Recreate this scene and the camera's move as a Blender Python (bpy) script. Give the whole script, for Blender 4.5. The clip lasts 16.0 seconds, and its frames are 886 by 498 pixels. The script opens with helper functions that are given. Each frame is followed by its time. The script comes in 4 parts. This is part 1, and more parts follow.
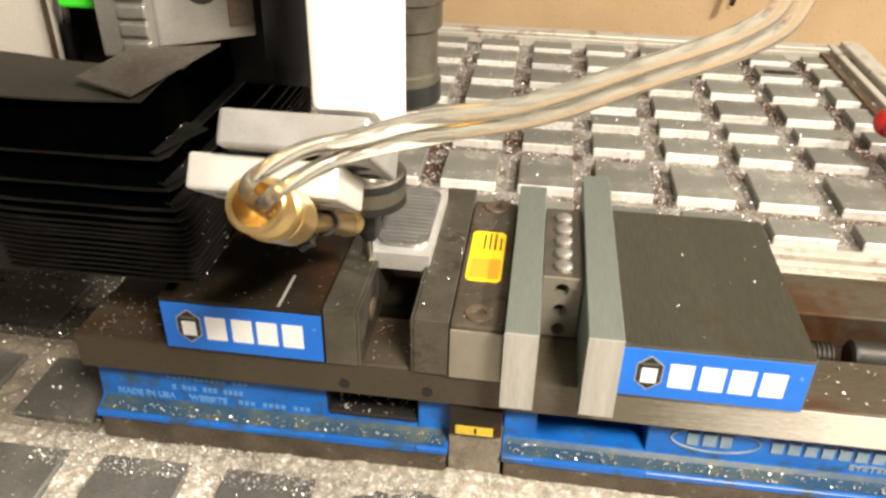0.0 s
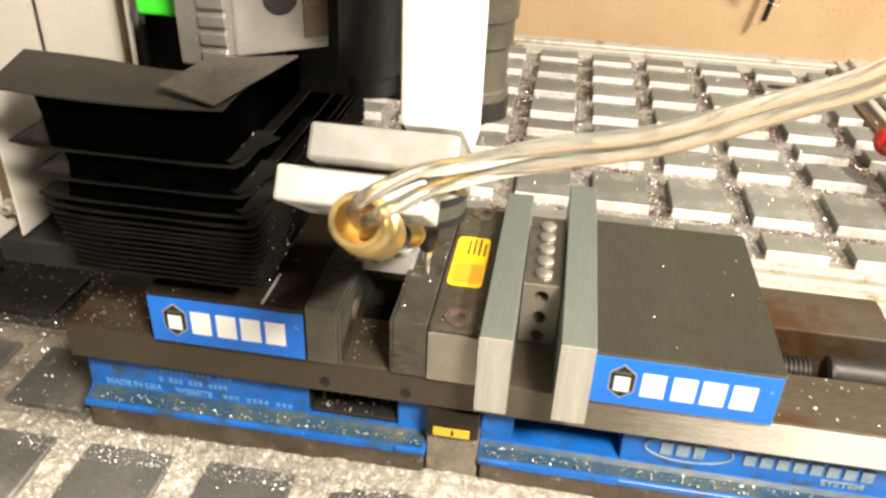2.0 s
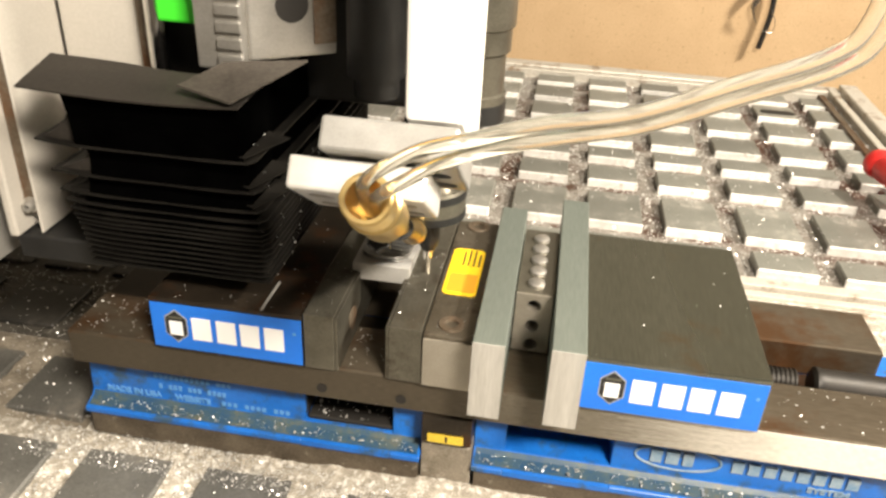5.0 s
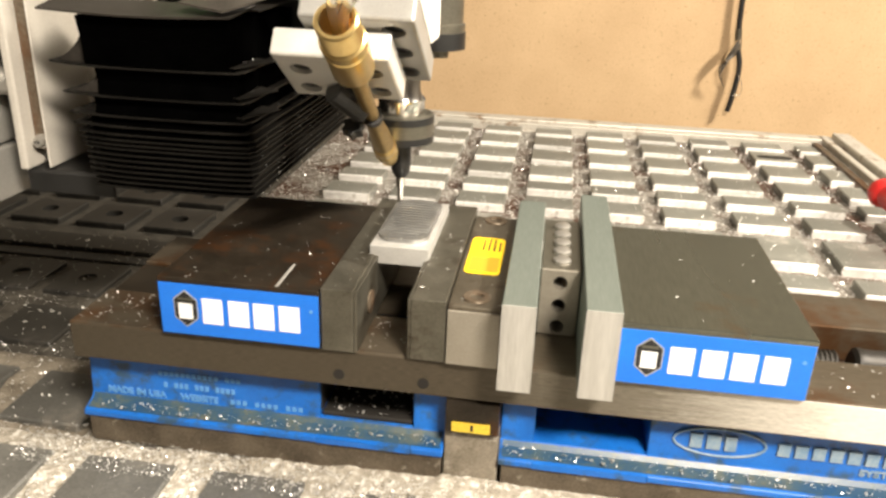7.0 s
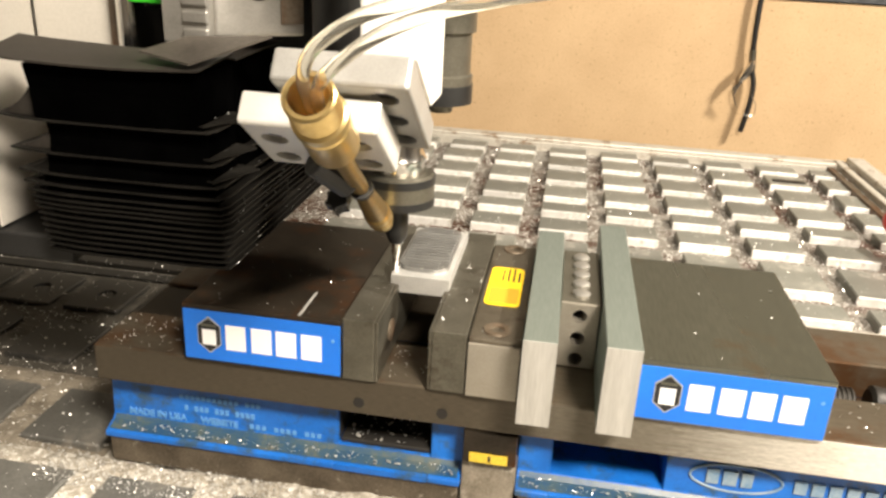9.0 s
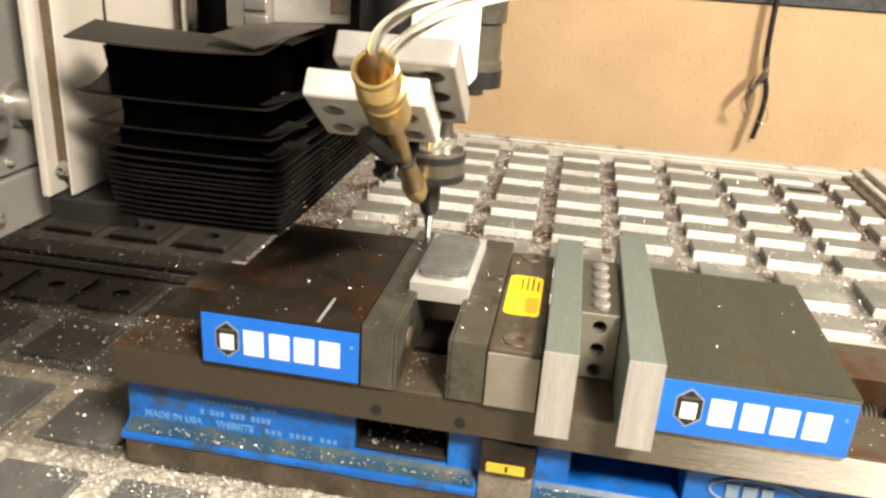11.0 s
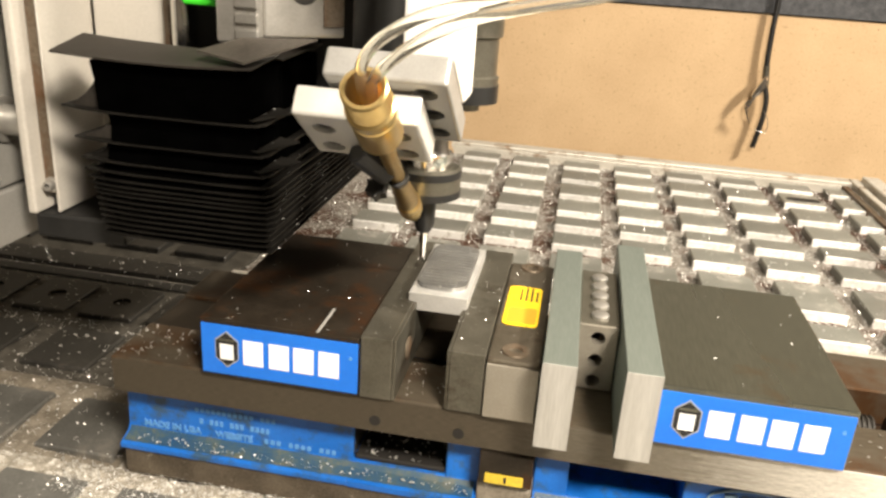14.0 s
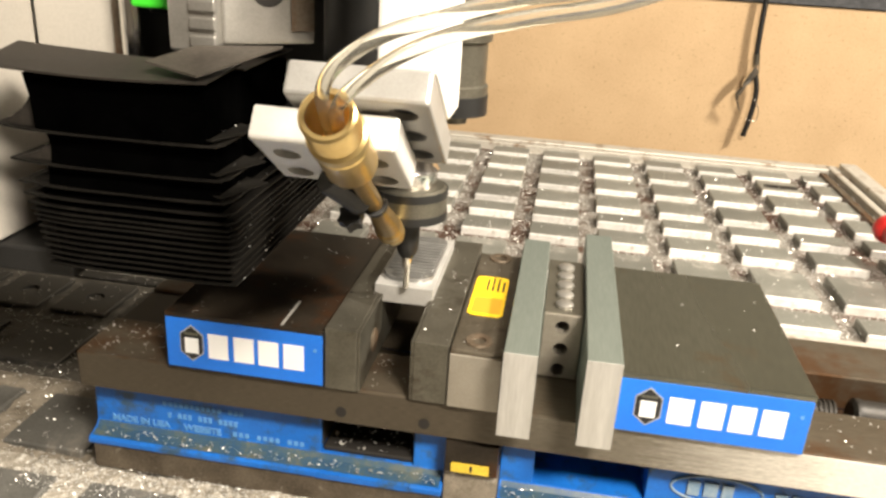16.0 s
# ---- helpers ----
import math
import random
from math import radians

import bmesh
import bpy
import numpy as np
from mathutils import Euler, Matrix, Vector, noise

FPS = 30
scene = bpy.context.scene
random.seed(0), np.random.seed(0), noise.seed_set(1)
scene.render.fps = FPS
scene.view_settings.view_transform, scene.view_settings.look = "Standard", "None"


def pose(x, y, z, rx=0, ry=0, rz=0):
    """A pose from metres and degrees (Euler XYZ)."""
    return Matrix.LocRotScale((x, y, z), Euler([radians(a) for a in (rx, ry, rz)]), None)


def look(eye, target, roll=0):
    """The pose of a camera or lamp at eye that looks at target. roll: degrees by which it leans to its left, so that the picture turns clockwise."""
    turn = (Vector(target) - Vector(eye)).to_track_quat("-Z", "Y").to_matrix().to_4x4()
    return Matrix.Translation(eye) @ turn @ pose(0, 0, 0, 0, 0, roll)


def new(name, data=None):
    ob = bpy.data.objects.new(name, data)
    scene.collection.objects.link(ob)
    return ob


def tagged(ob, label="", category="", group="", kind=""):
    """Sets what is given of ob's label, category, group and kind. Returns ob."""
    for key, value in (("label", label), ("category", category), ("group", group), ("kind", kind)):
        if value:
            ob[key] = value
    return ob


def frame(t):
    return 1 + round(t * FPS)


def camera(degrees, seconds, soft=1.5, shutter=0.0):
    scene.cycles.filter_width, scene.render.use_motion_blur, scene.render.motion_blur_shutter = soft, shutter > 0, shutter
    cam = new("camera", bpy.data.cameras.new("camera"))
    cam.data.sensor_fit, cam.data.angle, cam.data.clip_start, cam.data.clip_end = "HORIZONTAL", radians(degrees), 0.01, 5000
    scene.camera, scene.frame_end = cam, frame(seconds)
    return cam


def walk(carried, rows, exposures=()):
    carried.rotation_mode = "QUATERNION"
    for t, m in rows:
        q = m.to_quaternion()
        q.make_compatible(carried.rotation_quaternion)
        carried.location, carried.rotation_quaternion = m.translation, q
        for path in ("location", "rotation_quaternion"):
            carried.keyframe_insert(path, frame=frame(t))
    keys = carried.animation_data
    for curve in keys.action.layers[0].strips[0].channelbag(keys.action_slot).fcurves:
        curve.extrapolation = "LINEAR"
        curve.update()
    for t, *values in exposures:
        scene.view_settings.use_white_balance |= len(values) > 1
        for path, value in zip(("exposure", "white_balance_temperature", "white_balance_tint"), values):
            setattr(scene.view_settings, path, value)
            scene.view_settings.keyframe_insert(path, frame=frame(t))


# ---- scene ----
# The room frame: x along the vise, y away from the viewer, z up; z = 0 on top of the table's tiles.
Z0 = 0.124
cam = camera(58.8, 16.0, 2.7, 0.4)
CAMERA = [
    (0, 0.1365, -0.3506, 0.3924, 7.05, -31.55, 1.23),
    (0.5, 0.1365, -0.3474, 0.3923, 6.75, -31.73, 2.12),
    (1, 0.1234, -0.3482, 0.3951, 7.13, -31.82, 2.39),
    (1.5, 0.1114, -0.3513, 0.3966, 7.51, -31.74, 2.64),
    (2, 0.1082, -0.3555, 0.3979, 8.04, -31.3, 2.58),
    (2.5, 0.1103, -0.3626, 0.3988, 7.71, -31.1, 2.72),
    (3, 0.1144, -0.3665, 0.4018, 7.63, -30.71, 2.61),
    (3.5, 0.1147, -0.3676, 0.4013, 7.55, -30.54, 2.98),
    (4, 0.1126, -0.3671, 0.4025, 7.54, -30.21, 3.27),
    (4.5, 0.1086, -0.3679, 0.4046, 7.9, -30.17, 3.26),
    (7, 0.1438, -0.3903, 0.3213, 7.59, -22.34, 2.18),
    (7.5, 0.1381, -0.3836, 0.3331, 7.86, -22, 2.58),
    (8, 0.1328, -0.3862, 0.3347, 8.16, -22.27, 2.75),
    (8.5, 0.1342, -0.3888, 0.3342, 8.05, -22.04, 2.86),
    (9, 0.1367, -0.3914, 0.3353, 8.27, -21.69, 3),
    (11.5, 0.1289, -0.388, 0.3398, 8.71, -21.65, 3.92),
    (12, 0.1279, -0.3898, 0.3422, 8.59, -21.51, 3.97),
    (12.5, 0.1278, -0.3899, 0.341, 8.53, -21.43, 3.87),
    (13, 0.1293, -0.3877, 0.3393, 8.5, -21.39, 3.9),
    (13.5, 0.1333, -0.39, 0.3409, 8.64, -21.32, 3.87),
    (14, 0.1318, -0.3892, 0.3409, 8.88, -21.18, 3.89),
    (14.5, 0.1314, -0.3907, 0.3433, 8.67, -21.17, 4.11),
    (15, 0.1289, -0.39, 0.3442, 8.51, -21.07, 4.07),
    (15.5, 0.1267, -0.3872, 0.3438, 8.48, -21.17, 4.21),
    (16, 0.1247, -0.3878, 0.3426, 8.05, -21.81, 3.54),
]
walk(cam, [(t, pose(x, y, z, 90 + pitch, 0, yaw) @ pose(0, 0, 0, 0, 0, roll)) for t, x, y, z, yaw, pitch, roll in CAMERA], [(0.0, -0.12), (0.5, -0.04), (1.0, 0.14), (2.0, 0.14), (2.5, -0.04), (3.0, -0.34), (3.5, -0.34), (4.0, 0.03), (4.5, 0.08), (7.0, 0.12), (9.0, 0.12), (11.5, 0.11), (13.5, 0.05), (16.0, 0.07)])

# ---- light ----
world = bpy.data.worlds.new("world")
scene.world = world
world.use_nodes = True
world.node_tree.nodes["Background"].inputs[0].default_value = (1.0, 0.86, 0.68, 1)
world.node_tree.nodes["Background"].inputs[1].default_value = 0.006


def lamp(name, place, target, size, watts, colour):
    data = bpy.data.lights.new(name, "AREA")
    data.shape, data.size, data.size_y, data.energy, data.color = "RECTANGLE", size[0], size[1], watts, colour
    ob = new(name, data)
    ob.matrix_world = look(place, target)
    return ob


lamp("work_light", (0.56, -0.70, 1.00), (0.10, 0.05, 0.08), (0.30, 0.16), 42.0, (1.0, 0.885, 0.735))
lamp("ceiling_light", (2.05, 0.10, 1.70), (0.25, 0.35, 0.0), (0.45, 0.20), 128.0, (1.0, 0.895, 0.745))


# ---- materials ----


def nodes_of(name, rough=0.5, metal=0.0, spec=0.5):
    m = bpy.data.materials.new(name)
    m.use_nodes = True
    b = m.node_tree.nodes["Principled BSDF"]
    b.inputs["Roughness"].default_value = rough
    b.inputs["Metallic"].default_value = metal
    b.inputs["Specular IOR Level"].default_value = spec
    return m, m.node_tree.nodes, m.node_tree.links, b


def surface(name, a, b, rough=0.5, metal=0.0, scale=60.0, fine=900.0, bump=0.1, stretch=(1, 1, 1), wear=None, wear_at=0.62,
            wear_scale=25.0, spec=0.5, rough_span=0.15, per_object=0.0, depth=0.0006):
    """Two colours mixed by noise at two scales, an optional third for stains or wear, and a fine relief."""
    m, n, l, bs = nodes_of(name, rough, metal, spec)
    co = n.new("ShaderNodeTexCoord")
    mp = n.new("ShaderNodeMapping")
    mp.inputs["Scale"].default_value = stretch
    l.new(co.outputs["Object"], mp.inputs[0])
    big = n.new("ShaderNodeTexNoise")
    big.inputs["Scale"].default_value, big.inputs["Detail"].default_value, big.inputs["Roughness"].default_value = scale, 6, 0.6
    small = n.new("ShaderNodeTexNoise")
    small.inputs["Scale"].default_value, small.inputs["Detail"].default_value = fine, 4
    l.new(mp.outputs[0], big.inputs[0])
    l.new(mp.outputs[0], small.inputs[0])
    mix = n.new("ShaderNodeMath")
    mix.operation = "MULTIPLY_ADD"
    mix.inputs[1].default_value = 0.4
    l.new(small.outputs[0], mix.inputs[0])
    half = n.new("ShaderNodeMath")
    half.operation = "MULTIPLY"
    half.inputs[1].default_value = 0.6
    l.new(big.outputs[0], half.inputs[0])
    l.new(half.outputs[0], mix.inputs[2])
    ramp = n.new("ShaderNodeValToRGB")
    ramp.color_ramp.elements[0].position, ramp.color_ramp.elements[1].position = 0.36, 0.64
    ramp.color_ramp.elements[0].color, ramp.color_ramp.elements[1].color = (*a, 1), (*b, 1)
    l.new(mix.outputs[0], ramp.inputs[0])
    out = ramp.outputs[0]
    if wear:
        st = n.new("ShaderNodeTexNoise")
        st.inputs["Scale"].default_value, st.inputs["Detail"].default_value, st.inputs["Roughness"].default_value = wear_scale, 8, 0.7
        l.new(co.outputs["Object"], st.inputs[0])
        wr = n.new("ShaderNodeValToRGB")
        wr.color_ramp.elements[0].position, wr.color_ramp.elements[1].position = wear_at - 0.06, wear_at + 0.06
        l.new(st.outputs[0], wr.inputs[0])
        mx = n.new("ShaderNodeMix")
        mx.data_type = "RGBA"
        l.new(wr.outputs[0], mx.inputs[0])
        l.new(out, mx.inputs[6])
        mx.inputs[7].default_value = (*wear, 1)
        out = mx.outputs[2]
    if per_object:
        info = n.new("ShaderNodeObjectInfo")
        hv = n.new("ShaderNodeHueSaturation")
        mr = n.new("ShaderNodeMapRange")
        mr.inputs[3].default_value, mr.inputs[4].default_value = 1 - per_object, 1 + per_object
        l.new(info.outputs["Random"], mr.inputs[0])
        l.new(mr.outputs[0], hv.inputs["Value"])
        l.new(out, hv.inputs["Color"])
        out = hv.outputs[0]
    l.new(out, bs.inputs["Base Color"])
    rr = n.new("ShaderNodeMapRange")
    rr.inputs[3].default_value, rr.inputs[4].default_value = max(0.03, rough - rough_span), min(1, rough + rough_span)
    l.new(big.outputs[0], rr.inputs[0])
    l.new(rr.outputs[0], bs.inputs["Roughness"])
    bp = n.new("ShaderNodeBump")
    bp.inputs["Strength"].default_value, bp.inputs["Distance"].default_value = bump, depth
    l.new(mix.outputs[0], bp.inputs["Height"])
    l.new(bp.outputs[0], bs.inputs["Normal"])
    return m


def plain(name, colour, rough=0.5, metal=0.0, glow=0.0):
    m, n, l, b = nodes_of(name, rough, metal)
    b.inputs["Base Color"].default_value = (*colour, 1)
    if glow:
        b.inputs["Emission Color"].default_value, b.inputs["Emission Strength"].default_value = (*colour, 1), glow
    return m


STEEL_DARK = surface("oiled_steel", (0.020, 0.0155, 0.011), (0.046, 0.036, 0.026), 0.38, 0.6, 40, 700, 0.15, wear=(0.070, 0.030, 0.012), wear_at=0.57, wear_scale=18)
STEEL_BROWN = surface("stained_steel", (0.10, 0.072, 0.047), (0.20, 0.165, 0.125), 0.5, 0.5, 30, 500, 0.3, wear=(0.12, 0.06, 0.028), wear_at=0.55, wear_scale=14)
STEEL_GROUND = surface("ground_steel", (0.150, 0.155, 0.125), (0.225, 0.228, 0.188), 0.28, 0.95, 9, 700, 0.03, stretch=(1, 0.10, 1), wear=(0.20, 0.15, 0.095), wear_at=0.63, wear_scale=14, rough_span=0.12)
STEEL_JAW = surface("jaw_steel", (0.115, 0.108, 0.085), (0.19, 0.178, 0.145), 0.4, 0.8, 45, 900, 0.1, wear=(0.07, 0.058, 0.042), wear_at=0.60)
BLOCK_STEEL = surface("brown_block_steel", (0.10, 0.085, 0.062), (0.17, 0.148, 0.115), 0.42, 0.7, 35, 700, 0.12, wear=(0.055, 0.036, 0.022), wear_at=0.58, wear_scale=30)
BRACKET_ALU = surface("satin_bracket_aluminium", (0.40, 0.385, 0.355), (0.52, 0.505, 0.475), 0.34, 0.8, 40, 800, 0.08)
RAIL = surface("rail_steel", (0.075, 0.060, 0.042), (0.135, 0.112, 0.083), 0.42, 0.6, 22, 600, 0.12, stretch=(0.2, 1, 1), wear=(0.085, 0.042, 0.018), wear_at=0.56, wear_scale=11)
SOFT_TOP = surface("mill_scale_aluminium", (0.165, 0.192, 0.172), (0.225, 0.252, 0.228), 0.5, 0.55, 30, 900, 0.05, stretch=(1, 0.1, 1))
SOFT_FRONT = surface("sawn_aluminium", (0.46, 0.45, 0.425), (0.64, 0.63, 0.60), 0.42, 0.6, 50, 700, 0.15, stretch=(3, 1, 0.15))
ALU = surface("machined_aluminium", (0.74, 0.73, 0.70), (0.81, 0.80, 0.77), 0.38, 0.6, 60, 900, 0.06)
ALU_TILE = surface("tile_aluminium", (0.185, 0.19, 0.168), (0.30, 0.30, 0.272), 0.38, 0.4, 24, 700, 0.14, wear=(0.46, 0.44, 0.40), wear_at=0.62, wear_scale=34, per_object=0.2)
# lighter copy of the tile aluminium: light on the tile fronts painted in
TILE_FRONT_LIT = surface("lit_tile_front", (0.62, 0.605, 0.57), (0.90, 0.89, 0.86), 0.36, 0.2, 45, 700, 0.1, wear=(0.36, 0.33, 0.28), wear_at=0.61, wear_scale=40, per_object=0.22)
ALU_EDGE = surface("milled_rim_aluminium", (0.46, 0.43, 0.37), (0.62, 0.59, 0.53), 0.45, 0.3, 24, 500, 0.15, wear=(0.24, 0.17, 0.11), wear_at=0.60, wear_scale=24)
WORK_ALU = surface("freshly_milled_aluminium", (0.26, 0.26, 0.255), (0.36, 0.36, 0.35), 0.38, 0.8, 60, 900, 0.06)
BOARD_WALL = surface("grey_beige_wall", (0.27, 0.245, 0.20), (0.32, 0.29, 0.24), 0.8, 0.0, 3, 60, 0.1)
ALU_CHANNEL = surface("chip_strewn_channel", (0.15, 0.132, 0.112), (0.42, 0.395, 0.36), 0.5, 0.35, 140, 900, 0.6, wear=(0.075, 0.034, 0.019), wear_at=0.525, wear_scale=15)
TILE_DARK = surface("dark_tile", (0.085, 0.083, 0.076), (0.15, 0.147, 0.135), 0.5, 0.35, 26, 600, 0.15, wear=(0.24, 0.22, 0.19), wear_at=0.62, wear_scale=22, per_object=0.15)
# darker copies of tile and grime: shade under the gantry painted in
TILE_SHADED = surface("shaded_dark_tile", (0.016, 0.0155, 0.014), (0.040, 0.038, 0.034), 0.4, 0.3, 26, 600, 0.2, wear=(0.085, 0.078, 0.068), wear_at=0.64, wear_scale=18, per_object=0.2)
GRIME_SHADED = surface("shaded_channel", (0.026, 0.023, 0.018), (0.085, 0.077, 0.064), 0.6, 0.1, 90, 900, 0.7, wear=(0.20, 0.185, 0.16), wear_at=0.67, wear_scale=120)
GRIME = surface("grimy_channel", (0.17, 0.148, 0.115), (0.44, 0.405, 0.345), 0.75, 0.05, 150, 1100, 0.9, wear=(0.66, 0.64, 0.59), wear_at=0.57, wear_scale=220, depth=0.0012)
SCUM = surface("oily_scum", (0.010, 0.055, 0.14), (0.060, 0.090, 0.085), 0.35, 0.0, 60, 500, 0.4, wear=(0.10, 0.105, 0.085), wear_at=0.60, wear_scale=60)
BLUE = surface("blue_enamel", (0.006, 0.095, 0.40), (0.009, 0.135, 0.52), 0.38, 0.0, 30, 600, 0.15, wear=(0.03, 0.07, 0.13), wear_at=0.57, wear_scale=55)
BLUE_LABEL = surface("blue_label", (0.008, 0.135, 0.62), (0.010, 0.16, 0.68), 0.42, 0.0, 40, 400, 0.02)
WHITE_PRINT = plain("white_print", (0.82, 0.83, 0.84), 0.5)
PALE_PRINT = plain("pale_blue_print", (0.10, 0.27, 0.56), 0.5)
CREAM_PRINT = surface("worn_cream_print", (0.10, 0.20, 0.32), (0.26, 0.32, 0.36), 0.5, 0.0, 90, 500, 0.1)
BLACK_PRINT = plain("black_print", (0.015, 0.015, 0.016), 0.5)
YELLOW = surface("yellow_label", (0.86, 0.55, 0.012), (0.92, 0.62, 0.02), 0.45, 0.0, 60, 500, 0.02)
YELLOW_DIRTY = surface("dirty_yellow_label", (0.50, 0.36, 0.03), (0.72, 0.52, 0.05), 0.5, 0.0, 90, 500, 0.05, wear=(0.22, 0.15, 0.04), wear_at=0.6, wear_scale=120)
ORANGE = plain("orange_print", (0.75, 0.30, 0.02), 0.5)
# black fabric, near zero so that the folds' deep shade is in its colour
RUBBER = surface("black_fabric_with_fold_shade", (0.0003, 0.0003, 0.0003), (0.0008, 0.0008, 0.0008), 0.9, 0.0, 50, 700, 0.2, spec=0.0)
FLAP = surface("dusty_black_flap", (0.011, 0.0095, 0.008), (0.028, 0.024, 0.020), 0.6, 0.0, 30, 500, 0.3, spec=0.2)
FLAP_PALE = surface("dusty_worn_flap", (0.030, 0.026, 0.022), (0.065, 0.057, 0.048), 0.65, 0.0, 30, 500, 0.3, spec=0.15)
CASTING = surface("grey_column_side", (0.21, 0.205, 0.19), (0.27, 0.262, 0.245), 0.42, 0.2, 14, 500, 0.08)
PLEAT = surface("worn_black_pleat", (0.003, 0.0027, 0.0023), (0.010, 0.009, 0.0075), 0.6, 0.0, 40, 500, 0.2, spec=0.12)
PANEL = surface("light_grey_panel", (0.42, 0.395, 0.355), (0.50, 0.475, 0.43), 0.45, 0.1, 14, 500, 0.05)
PANEL_DARK = surface("grey_column_casting", (0.16, 0.15, 0.13), (0.215, 0.205, 0.18), 0.42, 0.3, 14, 500, 0.08)
BLACK_PLASTIC = surface("black_plastic", (0.005, 0.005, 0.005), (0.013, 0.013, 0.013), 0.45, 0.0, 40, 500, 0.1)
FRONT_STEEL = surface("pale_block_face", (0.33, 0.30, 0.25), (0.42, 0.39, 0.335), 0.42, 0.7, 30, 800, 0.08)
GREEN = plain("green_plastic", (0.05, 0.62, 0.03), 0.4)
BRASS = surface("brass", (0.76, 0.555, 0.23), (0.83, 0.625, 0.285), 0.33, 1.0, 40, 500, 0.01, rough_span=0.05)
BRASS_DARK = surface("tarnished_brass", (0.34, 0.23, 0.08), (0.55, 0.39, 0.15), 0.34, 1.0, 60, 500, 0.03, rough_span=0.08)
PLATE_ALU = surface("grey_satin_aluminium", (0.30, 0.295, 0.28), (0.37, 0.365, 0.35), 0.42, 0.5, 50, 900, 0.05)
STOCK_ALU = surface("sawn_stock_aluminium", (0.46, 0.455, 0.44), (0.60, 0.595, 0.575), 0.40, 0.5, 60, 900, 0.08)
POST_GRIME = surface("grimy_post", (0.13, 0.11, 0.082), (0.29, 0.255, 0.205), 0.6, 0.2, 60, 800, 0.4, wear=(0.40, 0.37, 0.32), wear_at=0.62, wear_scale=90)
FOOT_GRIME = surface("grimy_foot_iron", (0.045, 0.034, 0.023), (0.135, 0.11, 0.08), 0.55, 0.3, 40, 700, 0.4, wear=(0.33, 0.30, 0.25), wear_at=0.655, wear_scale=110)
SHAFT_DARK = surface("oily_black_shaft", (0.010, 0.009, 0.008), (0.026, 0.022, 0.018), 0.5, 0.4, 60, 700, 0.1)
CHROME = plain("polished_steel", (0.72, 0.70, 0.67), 0.16, 1.0)
WHITE_BOX = surface("white_enamel", (0.80, 0.79, 0.76), (0.86, 0.85, 0.82), 0.3, 0.0, 12, 300, 0.02)
CORK = surface("tan_hardboard", (0.53, 0.365, 0.205), (0.65, 0.465, 0.275), 0.75, 0.0, 5, 240, 0.15, wear=(0.22, 0.12, 0.05), wear_at=0.64, wear_scale=130)
CARPET = surface("grey_flecked_carpet", (0.035, 0.037, 0.042), (0.11, 0.112, 0.12), 0.95, 0.0, 90, 700, 0.8, wear=(0.42, 0.42, 0.42), wear_at=0.70, wear_scale=60)
ROOM = surface("painted_wall", (0.19, 0.17, 0.145), (0.23, 0.21, 0.18), 0.8, 0.0, 3, 60, 0.1)
FLOOR = surface("concrete_floor", (0.16, 0.15, 0.14), (0.24, 0.23, 0.21), 0.8, 0.0, 4, 90, 0.2)
RED = surface("red_plastic", (0.55, 0.02, 0.02), (0.65, 0.035, 0.03), 0.35, 0.0, 30, 400, 0.03)
CHIP = plain("aluminium_chip", (0.70, 0.69, 0.66), 0.36, 0.6)
# near-black for the shade inside bores, sockets and the base pocket
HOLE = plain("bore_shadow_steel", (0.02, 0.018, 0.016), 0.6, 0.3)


def tube_glass():
    """Clear soft plastic: mostly see-through, with gloss and a warm tint."""
    m, n, l, b = nodes_of("clear_vinyl", 0.12)
    b.inputs["Base Color"].default_value = (0.93, 0.90, 0.80, 1)
    b.inputs["Transmission Weight"].default_value, b.inputs["IOR"].default_value = 0.90, 1.20
    return m



